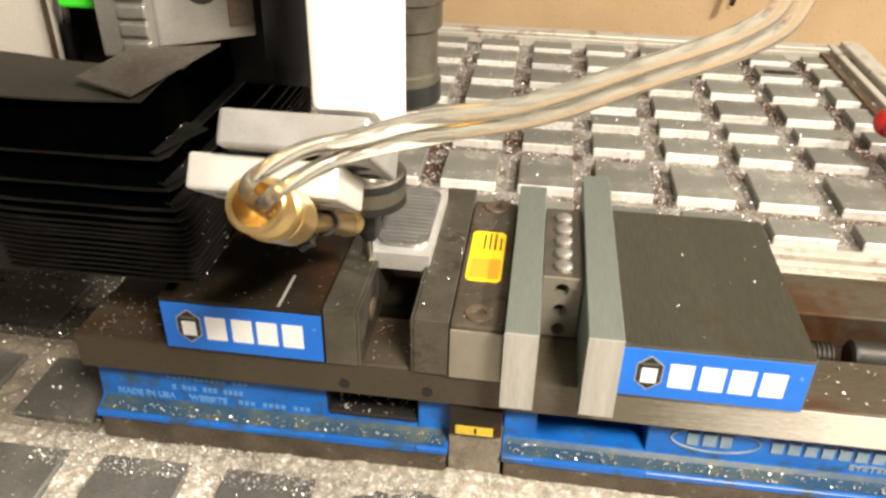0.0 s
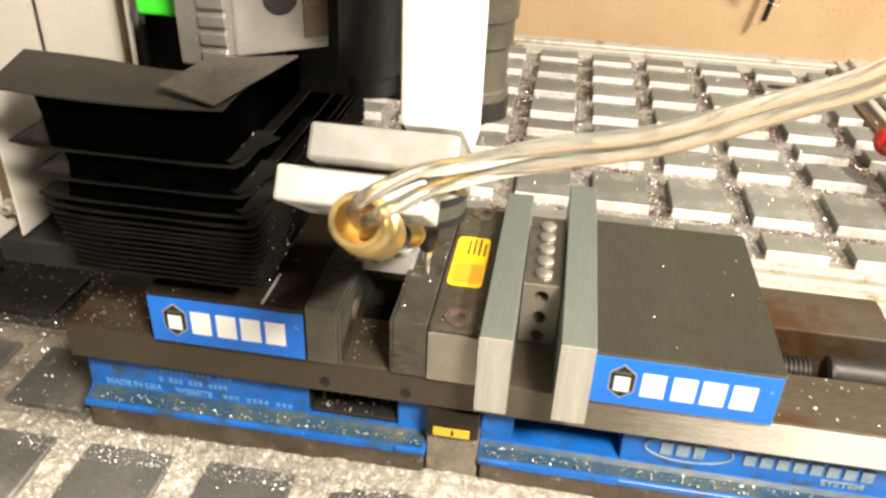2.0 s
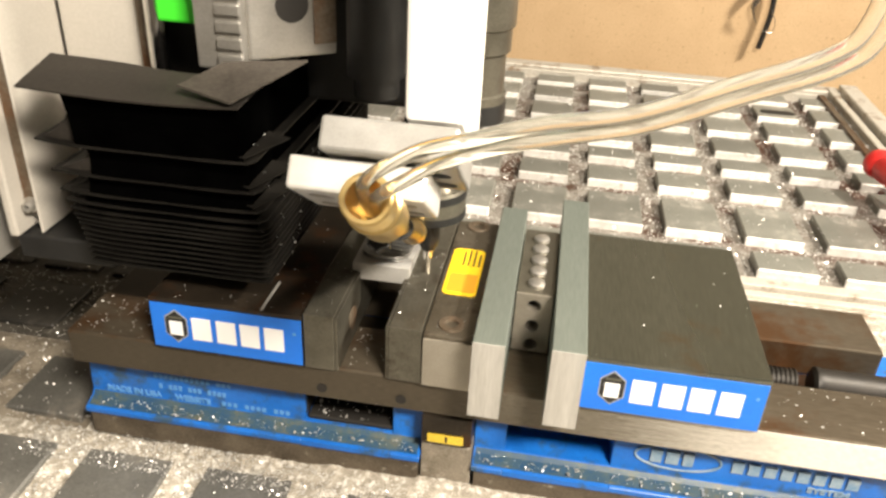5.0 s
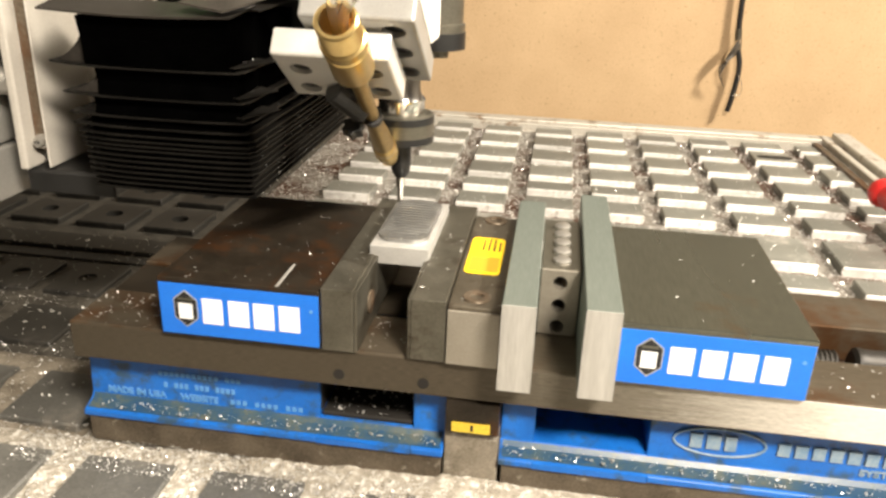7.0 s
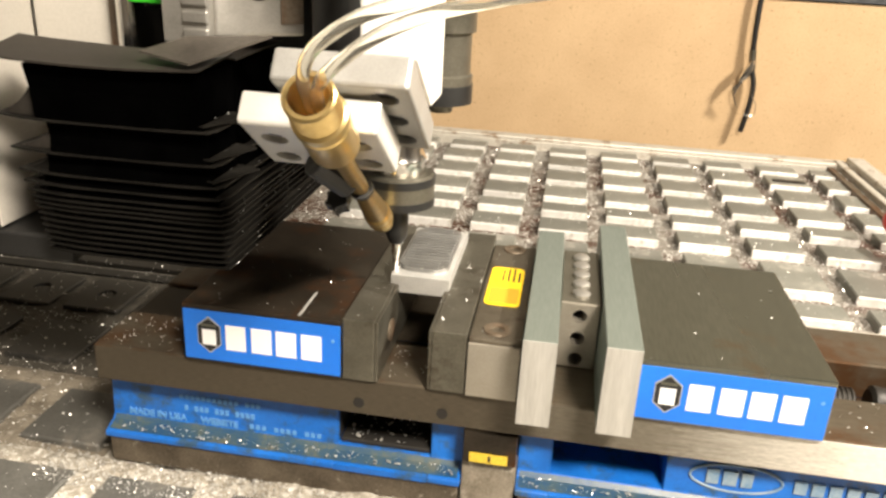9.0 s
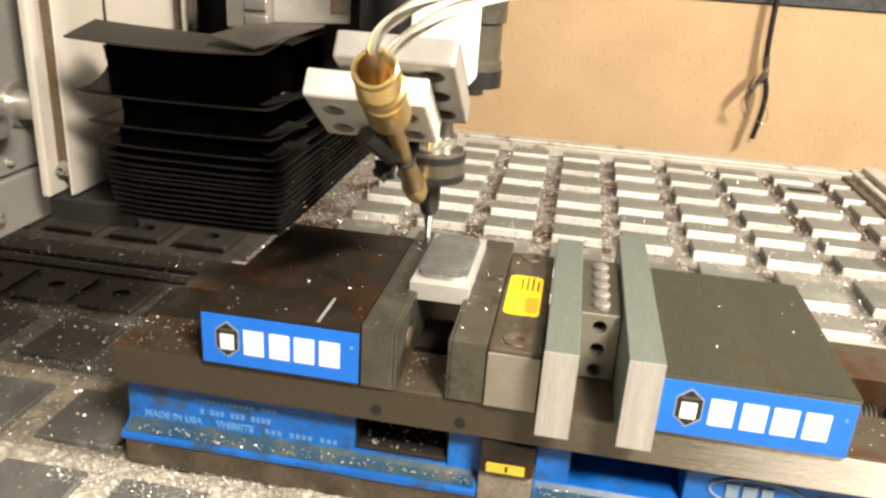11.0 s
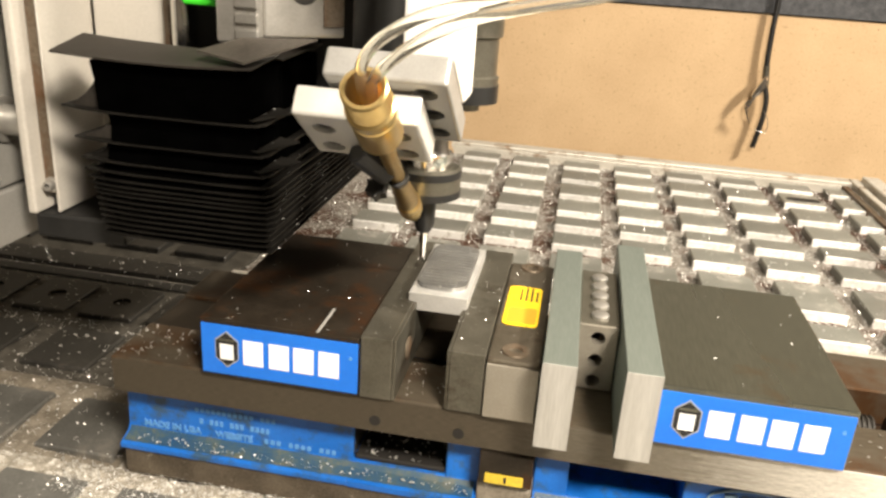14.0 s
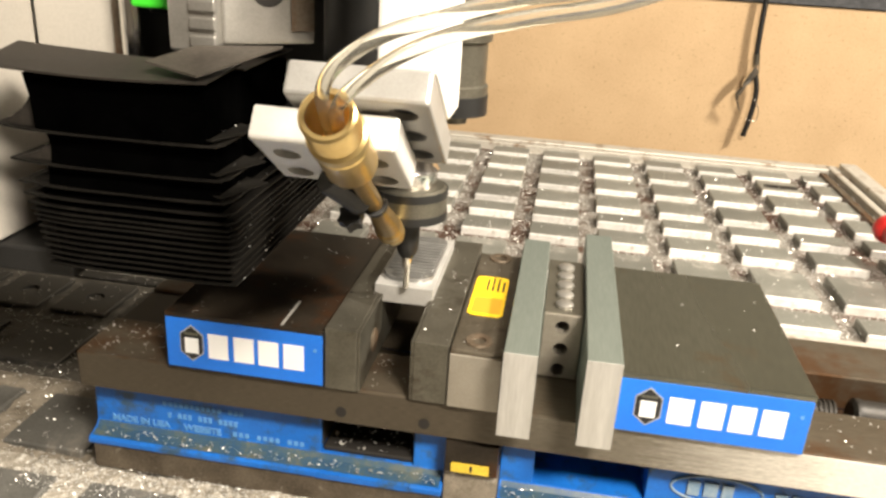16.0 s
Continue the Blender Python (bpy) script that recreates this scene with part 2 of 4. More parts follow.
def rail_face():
    """Rail front: brown at one end, light painted in towards the other."""
    m, n, l, b = nodes_of("lit_rail_face", 0.42, 0.55)
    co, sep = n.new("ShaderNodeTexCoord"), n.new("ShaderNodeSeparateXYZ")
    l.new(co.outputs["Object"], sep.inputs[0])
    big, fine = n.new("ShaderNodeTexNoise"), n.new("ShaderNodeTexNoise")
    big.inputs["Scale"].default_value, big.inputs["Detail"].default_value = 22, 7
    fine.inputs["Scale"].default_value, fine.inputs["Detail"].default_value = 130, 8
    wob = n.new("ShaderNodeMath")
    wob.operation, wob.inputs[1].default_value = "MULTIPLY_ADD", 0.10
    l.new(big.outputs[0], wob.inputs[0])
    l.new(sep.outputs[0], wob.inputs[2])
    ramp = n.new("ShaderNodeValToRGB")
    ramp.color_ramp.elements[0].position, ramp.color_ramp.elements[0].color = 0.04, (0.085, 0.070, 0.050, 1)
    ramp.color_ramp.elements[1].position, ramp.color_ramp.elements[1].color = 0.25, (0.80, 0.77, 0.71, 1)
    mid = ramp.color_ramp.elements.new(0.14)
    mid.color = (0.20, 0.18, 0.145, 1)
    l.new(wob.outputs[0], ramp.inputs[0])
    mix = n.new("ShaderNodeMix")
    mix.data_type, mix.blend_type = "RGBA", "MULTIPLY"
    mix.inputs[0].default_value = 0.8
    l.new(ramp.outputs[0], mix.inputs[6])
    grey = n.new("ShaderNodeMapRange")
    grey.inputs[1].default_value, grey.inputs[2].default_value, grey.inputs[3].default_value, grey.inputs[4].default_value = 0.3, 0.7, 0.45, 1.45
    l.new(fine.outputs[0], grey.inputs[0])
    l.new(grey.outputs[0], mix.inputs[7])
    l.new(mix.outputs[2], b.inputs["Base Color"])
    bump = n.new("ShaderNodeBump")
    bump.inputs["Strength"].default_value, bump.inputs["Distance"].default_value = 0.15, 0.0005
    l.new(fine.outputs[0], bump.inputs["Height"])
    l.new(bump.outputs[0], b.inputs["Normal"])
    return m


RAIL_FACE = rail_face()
VINYL = tube_glass()

# ---- building blocks ----
ORIGIN = {}
TABLE_THINGS, GANTRY_THINGS, SPINDLE_THINGS = [], [], []


def thing(name, at, label, category, rides=None, group=""):
    ob = tagged(new(name), label, category, group)
    ob.location = at
    ORIGIN[ob] = Vector(at)
    if rides is not None:
        rides.append(ob)
    return ob


def part(name, bm, material, parent, label="", smooth=False):
    """One mesh object under a thing or a part; bm is in room coordinates."""
    o = ORIGIN[parent]
    bmesh.ops.translate(bm, verts=bm.verts, vec=-o)
    me = bpy.data.meshes.new(name)
    bm.to_mesh(me)
    bm.free()
    me.materials.append(material)
    if smooth:
        me.shade_smooth()
        me.set_sharp_from_angle(angle=radians(35))
    ob = new(name, me)
    ob.parent = parent
    ORIGIN[ob] = o
    return tagged(ob, label)


def setting(name, bm, material, label="", rides=None, at=None, category=""):
    """A piece of the setting: one mesh at top level."""
    o = Vector(at or (0, 0, 0))
    bmesh.ops.translate(bm, verts=bm.verts, vec=-o)
    me = bpy.data.meshes.new(name)
    bm.to_mesh(me)
    bm.free()
    me.materials.append(material)
    ob = tagged(new(name, me), label, category, "", "structure")
    ob.location = o
    ORIGIN[ob] = o
    if rides is not None:
        rides.append(ob)
    return ob


def box(x0, x1, y0, y1, z0, z1, bevel=0.0, bm=None, seg=2):
    own = bmesh.new()
    bmesh.ops.create_cube(own, size=1)
    for v in own.verts:
        v.co = (x0 + (v.co.x + 0.5) * (x1 - x0), y0 + (v.co.y + 0.5) * (y1 - y0), z0 + (v.co.z + 0.5) * (z1 - z0))
    if bevel:
        bmesh.ops.bevel(own, geom=own.edges[:], offset=bevel, segments=seg, affect="EDGES", profile=0.5)
    return merge(bm, own)


def merge(bm, own):
    if bm is None:
        return own
    me = bpy.data.meshes.new("scratch")
    own.to_mesh(me)
    own.free()
    bm.from_mesh(me)
    bpy.data.meshes.remove(me)
    return bm


def turned(profile, a, b, sides=32, bm=None):
    """A solid of revolution from a to b; profile: rows of (how far along in metres, radius)."""
    a, b = Vector(a), Vector(b)
    axis = (b - a).normalized()
    turn = axis.to_track_quat("Z", "X").to_matrix()
    own = bmesh.new()
    rings = []
    for s, r in profile:
        if r <= 0:
            rings.append([own.verts.new(a + axis * s)])
        else:
            rings.append([own.verts.new(a + axis * s + turn @ Vector((r * math.cos(2 * math.pi * k / sides), r * math.sin(2 * math.pi * k / sides), 0))) for k in range(sides)])
    for p, q in zip(rings, rings[1:]):
        for k in range(sides):
            k2 = (k + 1) % sides
            if len(p) == 1 and len(q) == 1:
                continue
            if len(p) == 1:
                own.faces.new((p[0], q[k2], q[k]))
            elif len(q) == 1:
                own.faces.new((p[k], p[k2], q[0]))
            else:
                own.faces.new((p[k], p[k2], q[k2], q[k]))
    for ring, flip in ((rings[0], True), (rings[-1], False)):
        if len(ring) > 1:
            own.faces.new(ring[::-1] if flip else ring)
    bmesh.ops.recalc_face_normals(own, faces=own.faces)
    return merge(bm, own)


def rod(a, b, r, sides=20, bm=None, bevel=0.0):
    d = (Vector(b) - Vector(a)).length
    rows = [(0, r), (d, r)] if not bevel else [(0, r - bevel), (bevel, r), (d - bevel, r), (d, r - bevel)]
    return turned(rows, a, b, sides, bm)


def prism(outline, axis, lo, hi, bevel=0.0, bm=None):
    """An outline of (u, v) pushed along an axis; u, v are the other two axes in order."""
    own = bmesh.new()

    def at(u, v, w):
        return {"x": (w, u, v), "y": (u, w, v), "z": (u, v, w)}[axis]
    low, high = [own.verts.new(at(u, v, lo)) for u, v in outline], [own.verts.new(at(u, v, hi)) for u, v in outline]
    own.faces.new(low)
    own.faces.new(high[::-1])
    for k in range(len(low)):
        j = (k + 1) % len(low)
        own.faces.new((low[j], low[k], high[k], high[j]))
    bmesh.ops.recalc_face_normals(own, faces=own.faces)
    if bevel:
        bmesh.ops.bevel(own, geom=own.edges[:], offset=bevel, segments=2, affect="EDGES", profile=0.5)
    return merge(bm, own)


def sweep(points, r, sides=14, bm=None, taper=None):
    """A round tube along points."""
    own = bmesh.new()
    pts = [Vector(p) for p in points]
    rings, up = [], Vector((0, 0, 1))
    for k, p in enumerate(pts):
        d = (pts[min(k + 1, len(pts) - 1)] - pts[max(k - 1, 0)]).normalized()
        side = d.cross(up)
        if side.length < 1e-3:
            side = d.cross(Vector((1, 0, 0)))
        side.normalize()
        up = side.cross(d).normalized()
        rk = r if taper is None else taper[k]
        rings.append([own.verts.new(p + rk * (math.cos(2 * math.pi * j / sides) * side + math.sin(2 * math.pi * j / sides) * up)) for j in range(sides)])
    for p, q in zip(rings, rings[1:]):
        for j in range(sides):
            j2 = (j + 1) % sides
            own.faces.new((p[j], p[j2], q[j2], q[j]))
    own.faces.new(rings[0][::-1])
    own.faces.new(rings[-1])
    bmesh.ops.recalc_face_normals(own, faces=own.faces)
    return merge(bm, own)


def smooth_line(points, steps=8):
    """A Catmull-Rom line through the points."""
    p = [Vector(q) for q in points]
    p = [2 * p[0] - p[1]] + p + [2 * p[-1] - p[-2]]
    out = []
    for k in range(1, len(p) - 2):
        for s in range(steps):
            t = s / steps
            a, b, c, d = p[k - 1], p[k], p[k + 1], p[k + 2]
            out.append(0.5 * ((2 * b) + (c - a) * t + (2 * a - 5 * b + 4 * c - d) * t * t + (3 * b - a - 3 * c + d) * t ** 3))
    return out + [p[-2]]


def drill(bm, cutters):
    """bm with the round bores (a, b, r) taken out of it."""
    me = bpy.data.meshes.new("scratch")
    bm.to_mesh(me)
    bm.free()
    body = new("scratch", me)
    cut = bmesh.new()
    for a, b, r in cutters:
        rod(a, b, r, 20, cut)
    cme = bpy.data.meshes.new("scratch_cut")
    cut.to_mesh(cme)
    cut.free()
    tool = new("scratch_cut", cme)
    mod = body.modifiers.new("bore", "BOOLEAN")
    mod.object, mod.operation, mod.solver = tool, "DIFFERENCE", "EXACT"
    done = bpy.data.meshes.new_from_object(body.evaluated_get(bpy.context.evaluated_depsgraph_get()))
    out = bmesh.new()
    out.from_mesh(done)
    for ob in (body, tool):
        bpy.data.objects.remove(ob)
    for m in (me, cme, done):
        bpy.data.meshes.remove(m)
    return out


def letters(text, height, place, face="front", depth=0.0004, stretch=1.0, bold=0.0):
    """Raised writing as a bmesh in room coordinates; place is its lower left corner. front: read from -y; top: read from above, along +y."""
    cu = bpy.data.curves.new("writing", "FONT")
    cu.body, cu.size, cu.extrude, cu.offset = text, height / 0.69, depth, bold
    ob = new("writing", cu)
    me = bpy.data.meshes.new_from_object(ob.evaluated_get(bpy.context.evaluated_depsgraph_get()))
    bpy.data.objects.remove(ob)
    bpy.data.curves.remove(cu)
    bm = bmesh.new()
    bm.from_mesh(me)
    bpy.data.meshes.remove(me)
    m = Matrix.Diagonal((stretch, 1, 1, 1))
    m = (pose(0, 0, 0, 90, 0, 0) if face == "front" else pose(0, 0, 0, 0, 0, 90)) @ m
    bmesh.ops.transform(bm, matrix=Matrix.Translation(place) @ m, verts=bm.verts)
    return bm


def chips(count, place, size=(0.0008, 0.003), seed=1):
    """Many small curled chips; place() gives a point and is called once for each."""
    rnd = random.Random(seed)
    verts, faces = [], []
    for _ in range(count):
        x, y, z = place(rnd)
        s = rnd.uniform(*size) * (1.0 if rnd.random() < 0.93 else 1.4)
        m = Euler((rnd.uniform(-0.6, 0.6), rnd.uniform(-0.6, 0.6), rnd.uniform(0, 6.3))).to_matrix()
        w, bow = s * rnd.uniform(0.25, 0.6), s * rnd.uniform(0.1, 0.4)
        k = len(verts)
        for u, v in ((-0.5, 0), (0, bow / s), (0.5, 0)):
            for side in (-0.5, 0.5):
                q = m @ Vector((u * s, side * w, v * s))
                verts.append((x + q.x, y + q.y, z + q.z + s * 0.15))
        faces += [(k, k + 1, k + 3, k + 2), (k + 2, k + 3, k + 5, k + 4)]
    me = bpy.data.meshes.new("chips")
    me.from_pydata(verts, [], faces)
    bm = bmesh.new()
    bm.from_mesh(me)
    bpy.data.meshes.remove(me)
    return bm

# ---- the room ----
setting("floor", box(-2.2, 2.6, -2.4, 1.75, -0.95, -0.90), FLOOR, "grey concrete workshop floor")
setting("wall_north", box(-2.2, 2.6, 1.70, 1.80, -0.90, 2.2), BOARD_WALL, "painted workshop wall behind the machine")
setting("wall_south", box(-2.2, 2.6, -2.5, -2.4, -0.90, 2.2), ROOM, "painted workshop wall")
setting("wall_west", box(-2.3, -2.2, -2.4, 1.75, -0.90, 2.2), ROOM, "painted workshop wall")
setting("wall_east", box(2.6, 2.7, -2.4, 1.75, -0.90, 2.2), ROOM, "painted workshop wall")
setting("ceiling", box(-2.3, 2.7, -2.5, 1.8, 2.2, 2.3), ROOM, "painted workshop ceiling")
BOARD_Y, BOARD_TOP = 1.62, 0.235
board = thing("backdrop_board", (0.4, BOARD_Y, -0.7), "tan hardboard sheet standing behind the machine table", "board")
part("sheet", box(-1.3, 2.2, BOARD_Y, BOARD_Y + 0.012, -0.70, BOARD_TOP), CORK, board)
carpet = thing("wall_carpet", (0.4, BOARD_Y, BOARD_TOP + 0.004), "dark grey flecked carpet hung above the hardboard", "carpet")
part("cloth", box(-1.3, 2.2, BOARD_Y - 0.006, BOARD_Y + 0.006, BOARD_TOP + 0.004, 0.52), CARPET, carpet)

setting("machine_base", box(-0.55, 0.65, -0.28, 0.92, -0.90, -0.102, 0.01), PANEL_DARK, "grey machine base under the sliding table")

# ---- the table: a machine bed with a dark near part and a pale far fixture plate ----
CH, BED = 0.014, 0.007
bed = setting("table_bed", box(-0.85, 0.95, -0.45, 0.343, -0.10, -BED), GRIME, "grimy machine table strewn with chips", TABLE_THINGS, (0, 0, -0.1), "table")
plate = setting("fixture_plate", box(-0.235, 0.63, 0.343, 1.03, -0.10, -0.0105), ALU_CHANNEL, "aluminium fixture plate with chip-filled channels", TABLE_THINGS, (0.2, 0.7, -0.1), "fixture plate")
side_bed = setting("table_bed_side", box(-0.85, -0.237, 0.343, 1.03, -0.10, -BED), GRIME_SHADED, "grimy far corner of the machine table, darkened by painted shade", TABLE_THINGS, (-0.5, 0.7, -0.1), "table")


def tile_mesh(w, d, h, bevel=0.0012):
    bm = box(-w / 2, w / 2, -d / 2, d / 2, -0.004, h, bevel, seg=1)
    me = bpy.data.meshes.new("tile")
    # slot 1, the lit colour, goes on front faces only
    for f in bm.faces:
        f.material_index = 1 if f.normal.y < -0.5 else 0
    bm.to_mesh(me)
    bm.free()
    return me


def lay(name, me, material, parent, x, y, z):
    ob = new(name, me)
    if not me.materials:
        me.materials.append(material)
        me.materials.append(TILE_FRONT_LIT if material == ALU_TILE else material)
    ob.parent = parent
    ob.location = Vector((x, y, z)) - ORIGIN[parent]
    return ob


def boss(x0, x1, y0, y1, z0, z1, r):
    pts = []
    for cx, cy, a0 in ((x1 - r, y1 - r, 0), (x0 + r, y1 - r, 90), (x0 + r, y0 + r, 180), (x1 - r, y0 + r, 270)):
        for k in range(7):
            a = radians(a0 + 15 * k)
            pts.append((cx + r * math.cos(a), cy + r * math.sin(a)))
    return prism(pts, "z", z0, z1)


# rows of the pale plate: front edge and back edge
ROWS_Y = [(0.362, 0.402), (0.432, 0.512), (0.546, 0.594), (0.622, 0.660), (0.686, 0.745), (0.770, 0.832), (0.856, 0.915), (0.935, 0.975)]
COLUMN, TILE_W, FIRST = 0.0865, 0.062, 0.0965
for y0, y1 in ROWS_Y:
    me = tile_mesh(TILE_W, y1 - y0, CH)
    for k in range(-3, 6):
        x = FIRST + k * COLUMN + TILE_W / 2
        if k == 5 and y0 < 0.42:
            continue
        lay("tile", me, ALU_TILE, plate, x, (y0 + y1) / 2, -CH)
# slot shown by a dark inlay: the shade inside it is painted
part("slot_shade", boss(0.450, 0.502, 0.874, 0.892, -0.001, 0.0004, 0.008), HOLE, plate, "dark inlay for a tile slot, its inner shade painted")
# raised rims of the pale plate
for y0, y1, z in ((0.300, 0.309, -0.006), (0.314, 0.323, -0.003), (0.3275, 0.3425, 0.001)):
    part("near_rim", box(-0.235, 0.63, y0, y1, -0.0135, z, 0.001), ALU_EDGE, plate)
part("far_rim", box(-0.235, 0.56, 0.985, 0.992, -0.014, 0.004, 0.001, box(-0.235, 0.60, 0.998, 1.028, -0.014, 0.008, 0.002)), ALU_EDGE, plate)
part("side_strip", box(0.562, 0.572, 0.36, 0.99, -0.0138, 0.004, 0.001), STEEL_BROWN, plate, "brown rusty side strip")
part("side_rim", box(0.580, 0.592, 0.36, 1.02, -0.014, 0.010, 0.002, box(0.600, 0.628, 0.36, 1.02, -0.014, 0.016, 0.002)), ALU_EDGE, plate)

# dark tiles of the near part, some of them bored
near_tile, shaded_tile = tile_mesh(0.060, 0.062, CH), tile_mesh(0.060, 0.062, CH)


def bored_tile(w, d, h, r):
    bm = drill(box(-w / 2, w / 2, -d / 2, d / 2, -0.004, h, 0.0012, seg=1), [((0, 0, h - 0.010), (0, 0, h + 0.02), r)])
    me = bpy.data.meshes.new("tile_bored")
    bm.to_mesh(me)
    bm.free()
    return me


hole_tile = bored_tile(0.060, 0.062, CH, 0.0095)
for j in range(5):
    for k in range(-7, 6):
        lay("tile", near_tile, TILE_DARK, bed, -0.123 + k * 0.0845, -0.040 - j * 0.0865, -CH)
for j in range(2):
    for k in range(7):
        lay("tile", near_tile if j == 0 else shaded_tile, TILE_DARK if j == 0 else TILE_SHADED, bed, -0.2075 - k * 0.0845, 0.048 + j * 0.098, -CH)
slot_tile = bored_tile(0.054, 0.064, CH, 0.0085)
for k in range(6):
    lay("tile", slot_tile, TILE_SHADED, bed, -0.233 - k * 0.0682, 0.236, -CH)
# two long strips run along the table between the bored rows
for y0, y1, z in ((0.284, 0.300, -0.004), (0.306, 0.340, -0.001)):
    part("long_strip", box(-0.80, -0.20, y0, y1, -0.0068, z, 0.001), TILE_SHADED, bed, "strip along the table, darkened by painted shade")
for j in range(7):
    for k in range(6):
        lay("tile", hole_tile if j < 2 else shaded_tile, TILE_SHADED, side_bed, -0.289 - k * 0.0800, 0.404 + j * 0.0860, -CH)

# ---- the vise ----


vise = thing("milling_vise", (0.1, 0.07, 0.0), "long double-station steel machine vise with blue base, bolted on the table", "vise", TABLE_THINGS)
XL, XR = -0.162, 0.372
# two rails with a channel between them
part("rail", box(XL, XR + 0.09, 0.004, 0.052, 0.063, 0.088, 0.0012), RAIL, vise, "stained steel front rail")
part("rail_face", box(XL + 0.0012, XR + 0.0888, 0.0036, 0.0046, 0.0641, 0.0869, 0.0003), RAIL_FACE, vise, "front rail face, brown steel brightened at one end by painted light")
part("rail", box(XL, XR, 0.100, 0.150, 0.063, 0.088, 0.0012), RAIL, vise, "rust-stained steel rear rail")
part("end_block", box(XL, XL + 0.055, 0.053, 0.099, 0.058, 0.086, 0.0012), STEEL_DARK, vise)
part("channel_floor", box(XL + 0.001, XR - 0.001, 0.0525, 0.0995, 0.060, 0.0635), STEEL_DARK, vise)
screw_rows = [(0.0, 0.0080)]
for k in range(52):
    screw_rows += [(0.002 + k * 0.003, 0.0080), (0.0028 + k * 0.003, 0.0090), (0.0036 + k * 0.003, 0.0090), (0.0044 + k * 0.003, 0.0080)]
part("lead_screw", turned(screw_rows, (0.155, 0.076, 0.0730), (0.4, 0.076, 0.0730), 24), SHAFT_DARK, vise, "threaded steel lead screw", True)
part("screw_shaft", turned([(0, 0.009), (0.002, 0.0118), (0.006, 0.0118), (0.007, 0.0112), (0.12, 0.0112)], (0.322, 0.076, 0.0730), (0.5, 0.076, 0.0730), 28), SHAFT_DARK, vise, "smooth round screw shaft", True)
# front bores of the rail: dark discs, their inner shade painted
for x in (0.0095, 0.0605):
    part("bolt_hole", rod((x, 0.0030, 0.0715), (x, 0.006, 0.0715), 0.0034, 18), HOLE, vise)
for x in (0.166, 0.110):
    part("bolt_hole", rod((x, 0.0030, 0.077), (x, 0.006, 0.077), 0.0034, 18), HOLE, vise)
# base: foot, painted body with a sloping flange
FOOT = [(0.006, 0.0), (0.148, 0.0), (0.148, 0.020), (0.006, 0.020)]
SIDE = [(0.004, 0.0195), (0.004, 0.0235), (0.0140, 0.0270), (0.0165, 0.0305), (0.0180, 0.0625), (0.136, 0.0625), (0.139, 0.030), (0.150, 0.0235), (0.150, 0.0195)]
POCKET = [(0.004, 0.0195), (0.004, 0.0235), (0.0140, 0.0270), (0.0165, 0.0305), (0.0620, 0.0320), (0.0640, 0.0625), (0.136, 0.0625), (0.139, 0.030), (0.150, 0.0235), (0.150, 0.0195)]
for x0, p0, p1, x1 in ((XL + 0.0005, -0.007, 0.053, 0.0735), (0.1075, 0.128, 0.196, XR + 0.085)):
    part("foot", prism(FOOT, "x", x0 + 0.002, x1 - 0.001, 0.0008), FOOT_GRIME, vise)
    part("base_body", prism(SIDE, "x", x0, p0, 0.0008), BLUE, vise, "blue enamelled base casting, scratched and oily")
    back = 0.0620 if p0 < 0 else 0.0540
    hollow = [(min(y, back) if y == 0.0620 else back + 0.002 if y == 0.0640 else y, z) for y, z in POCKET]
    part("base_pocket", prism(hollow, "x", p0, p1), BLUE, vise, "open pocket of the blue base")
    part("base_body", prism(SIDE, "x", p1, x1, 0.0008), BLUE, vise, "blue enamelled base casting, scratched and oily")
    # near-black sheets paint the pocket's own shade on its walls and floor
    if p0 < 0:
        part("pocket_wall_shade", box(p0 + 0.001, p1 - 0.001, 0.0600, 0.0612, 0.0325, 0.0622), HOLE, vise, "black sheet on the pocket wall, painted shade")
        part("pocket_floor_shade", box(p0 + 0.001, p1 - 0.001, 0.0185, 0.0598, 0.0300, 0.0338, 0.001), HOLE, vise, "black slab on the pocket floor, painted shade")
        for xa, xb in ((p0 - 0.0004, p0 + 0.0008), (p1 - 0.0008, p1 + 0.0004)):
            part("pocket_wall_shade", box(xa, xb, 0.0192, 0.0598, 0.0340, 0.0622), HOLE, vise)
    part("flange_scum", prism([(0.0064, 0.0240), (0.0138, 0.0266), (0.0162, 0.0298), (0.0157, 0.0301), (0.0134, 0.0274), (0.0064, 0.0248)], "x", x0 + 0.002, x1 - 0.002), SCUM, vise, "greenish oily scum on the flange")
part("centre_post", box(0.0742, 0.1068, 0.0035, 0.149, 0.0395, 0.0622, 0.001), STEEL_DARK, vise)
part("post_foot", box(0.0738, 0.1072, 0.008, 0.149, 0.0, 0.0390, 0.001), POST_GRIME, vise, "grimy foot of the centre post")
part("scale_label", box(0.0785, 0.1015, 0.0026, 0.0036, 0.0412, 0.0475), YELLOW_DIRTY, vise, "small yellow label on the centre post")
part("scale_mark", box(0.090, 0.0915, 0.0020, 0.0028, 0.0428, 0.0466), BLACK_PRINT, vise)
# left body with its label
part("scratch", box(-0.0268, -0.0252, 0.001, 0.034, 0.1264, 0.1267), SOFT_FRONT, vise, "pale scratch across the dark body")
part("left_body", box(-0.0985, -0.0006, 0.0, 0.1524, 0.0885, 0.1265, 0.0008), STEEL_DARK, vise, "dark oiled steel movable body")
part("right_body", box(0.1685, 0.2720, 0.0, 0.1524, 0.0885, 0.1260, 0.0008), STEEL_GROUND, vise, "ground steel movable body with faint stains")
part("nut_body", box(0.19, 0.25, 0.0535, 0.0985, 0.05, 0.0884, 0.001), STEEL_DARK, vise)


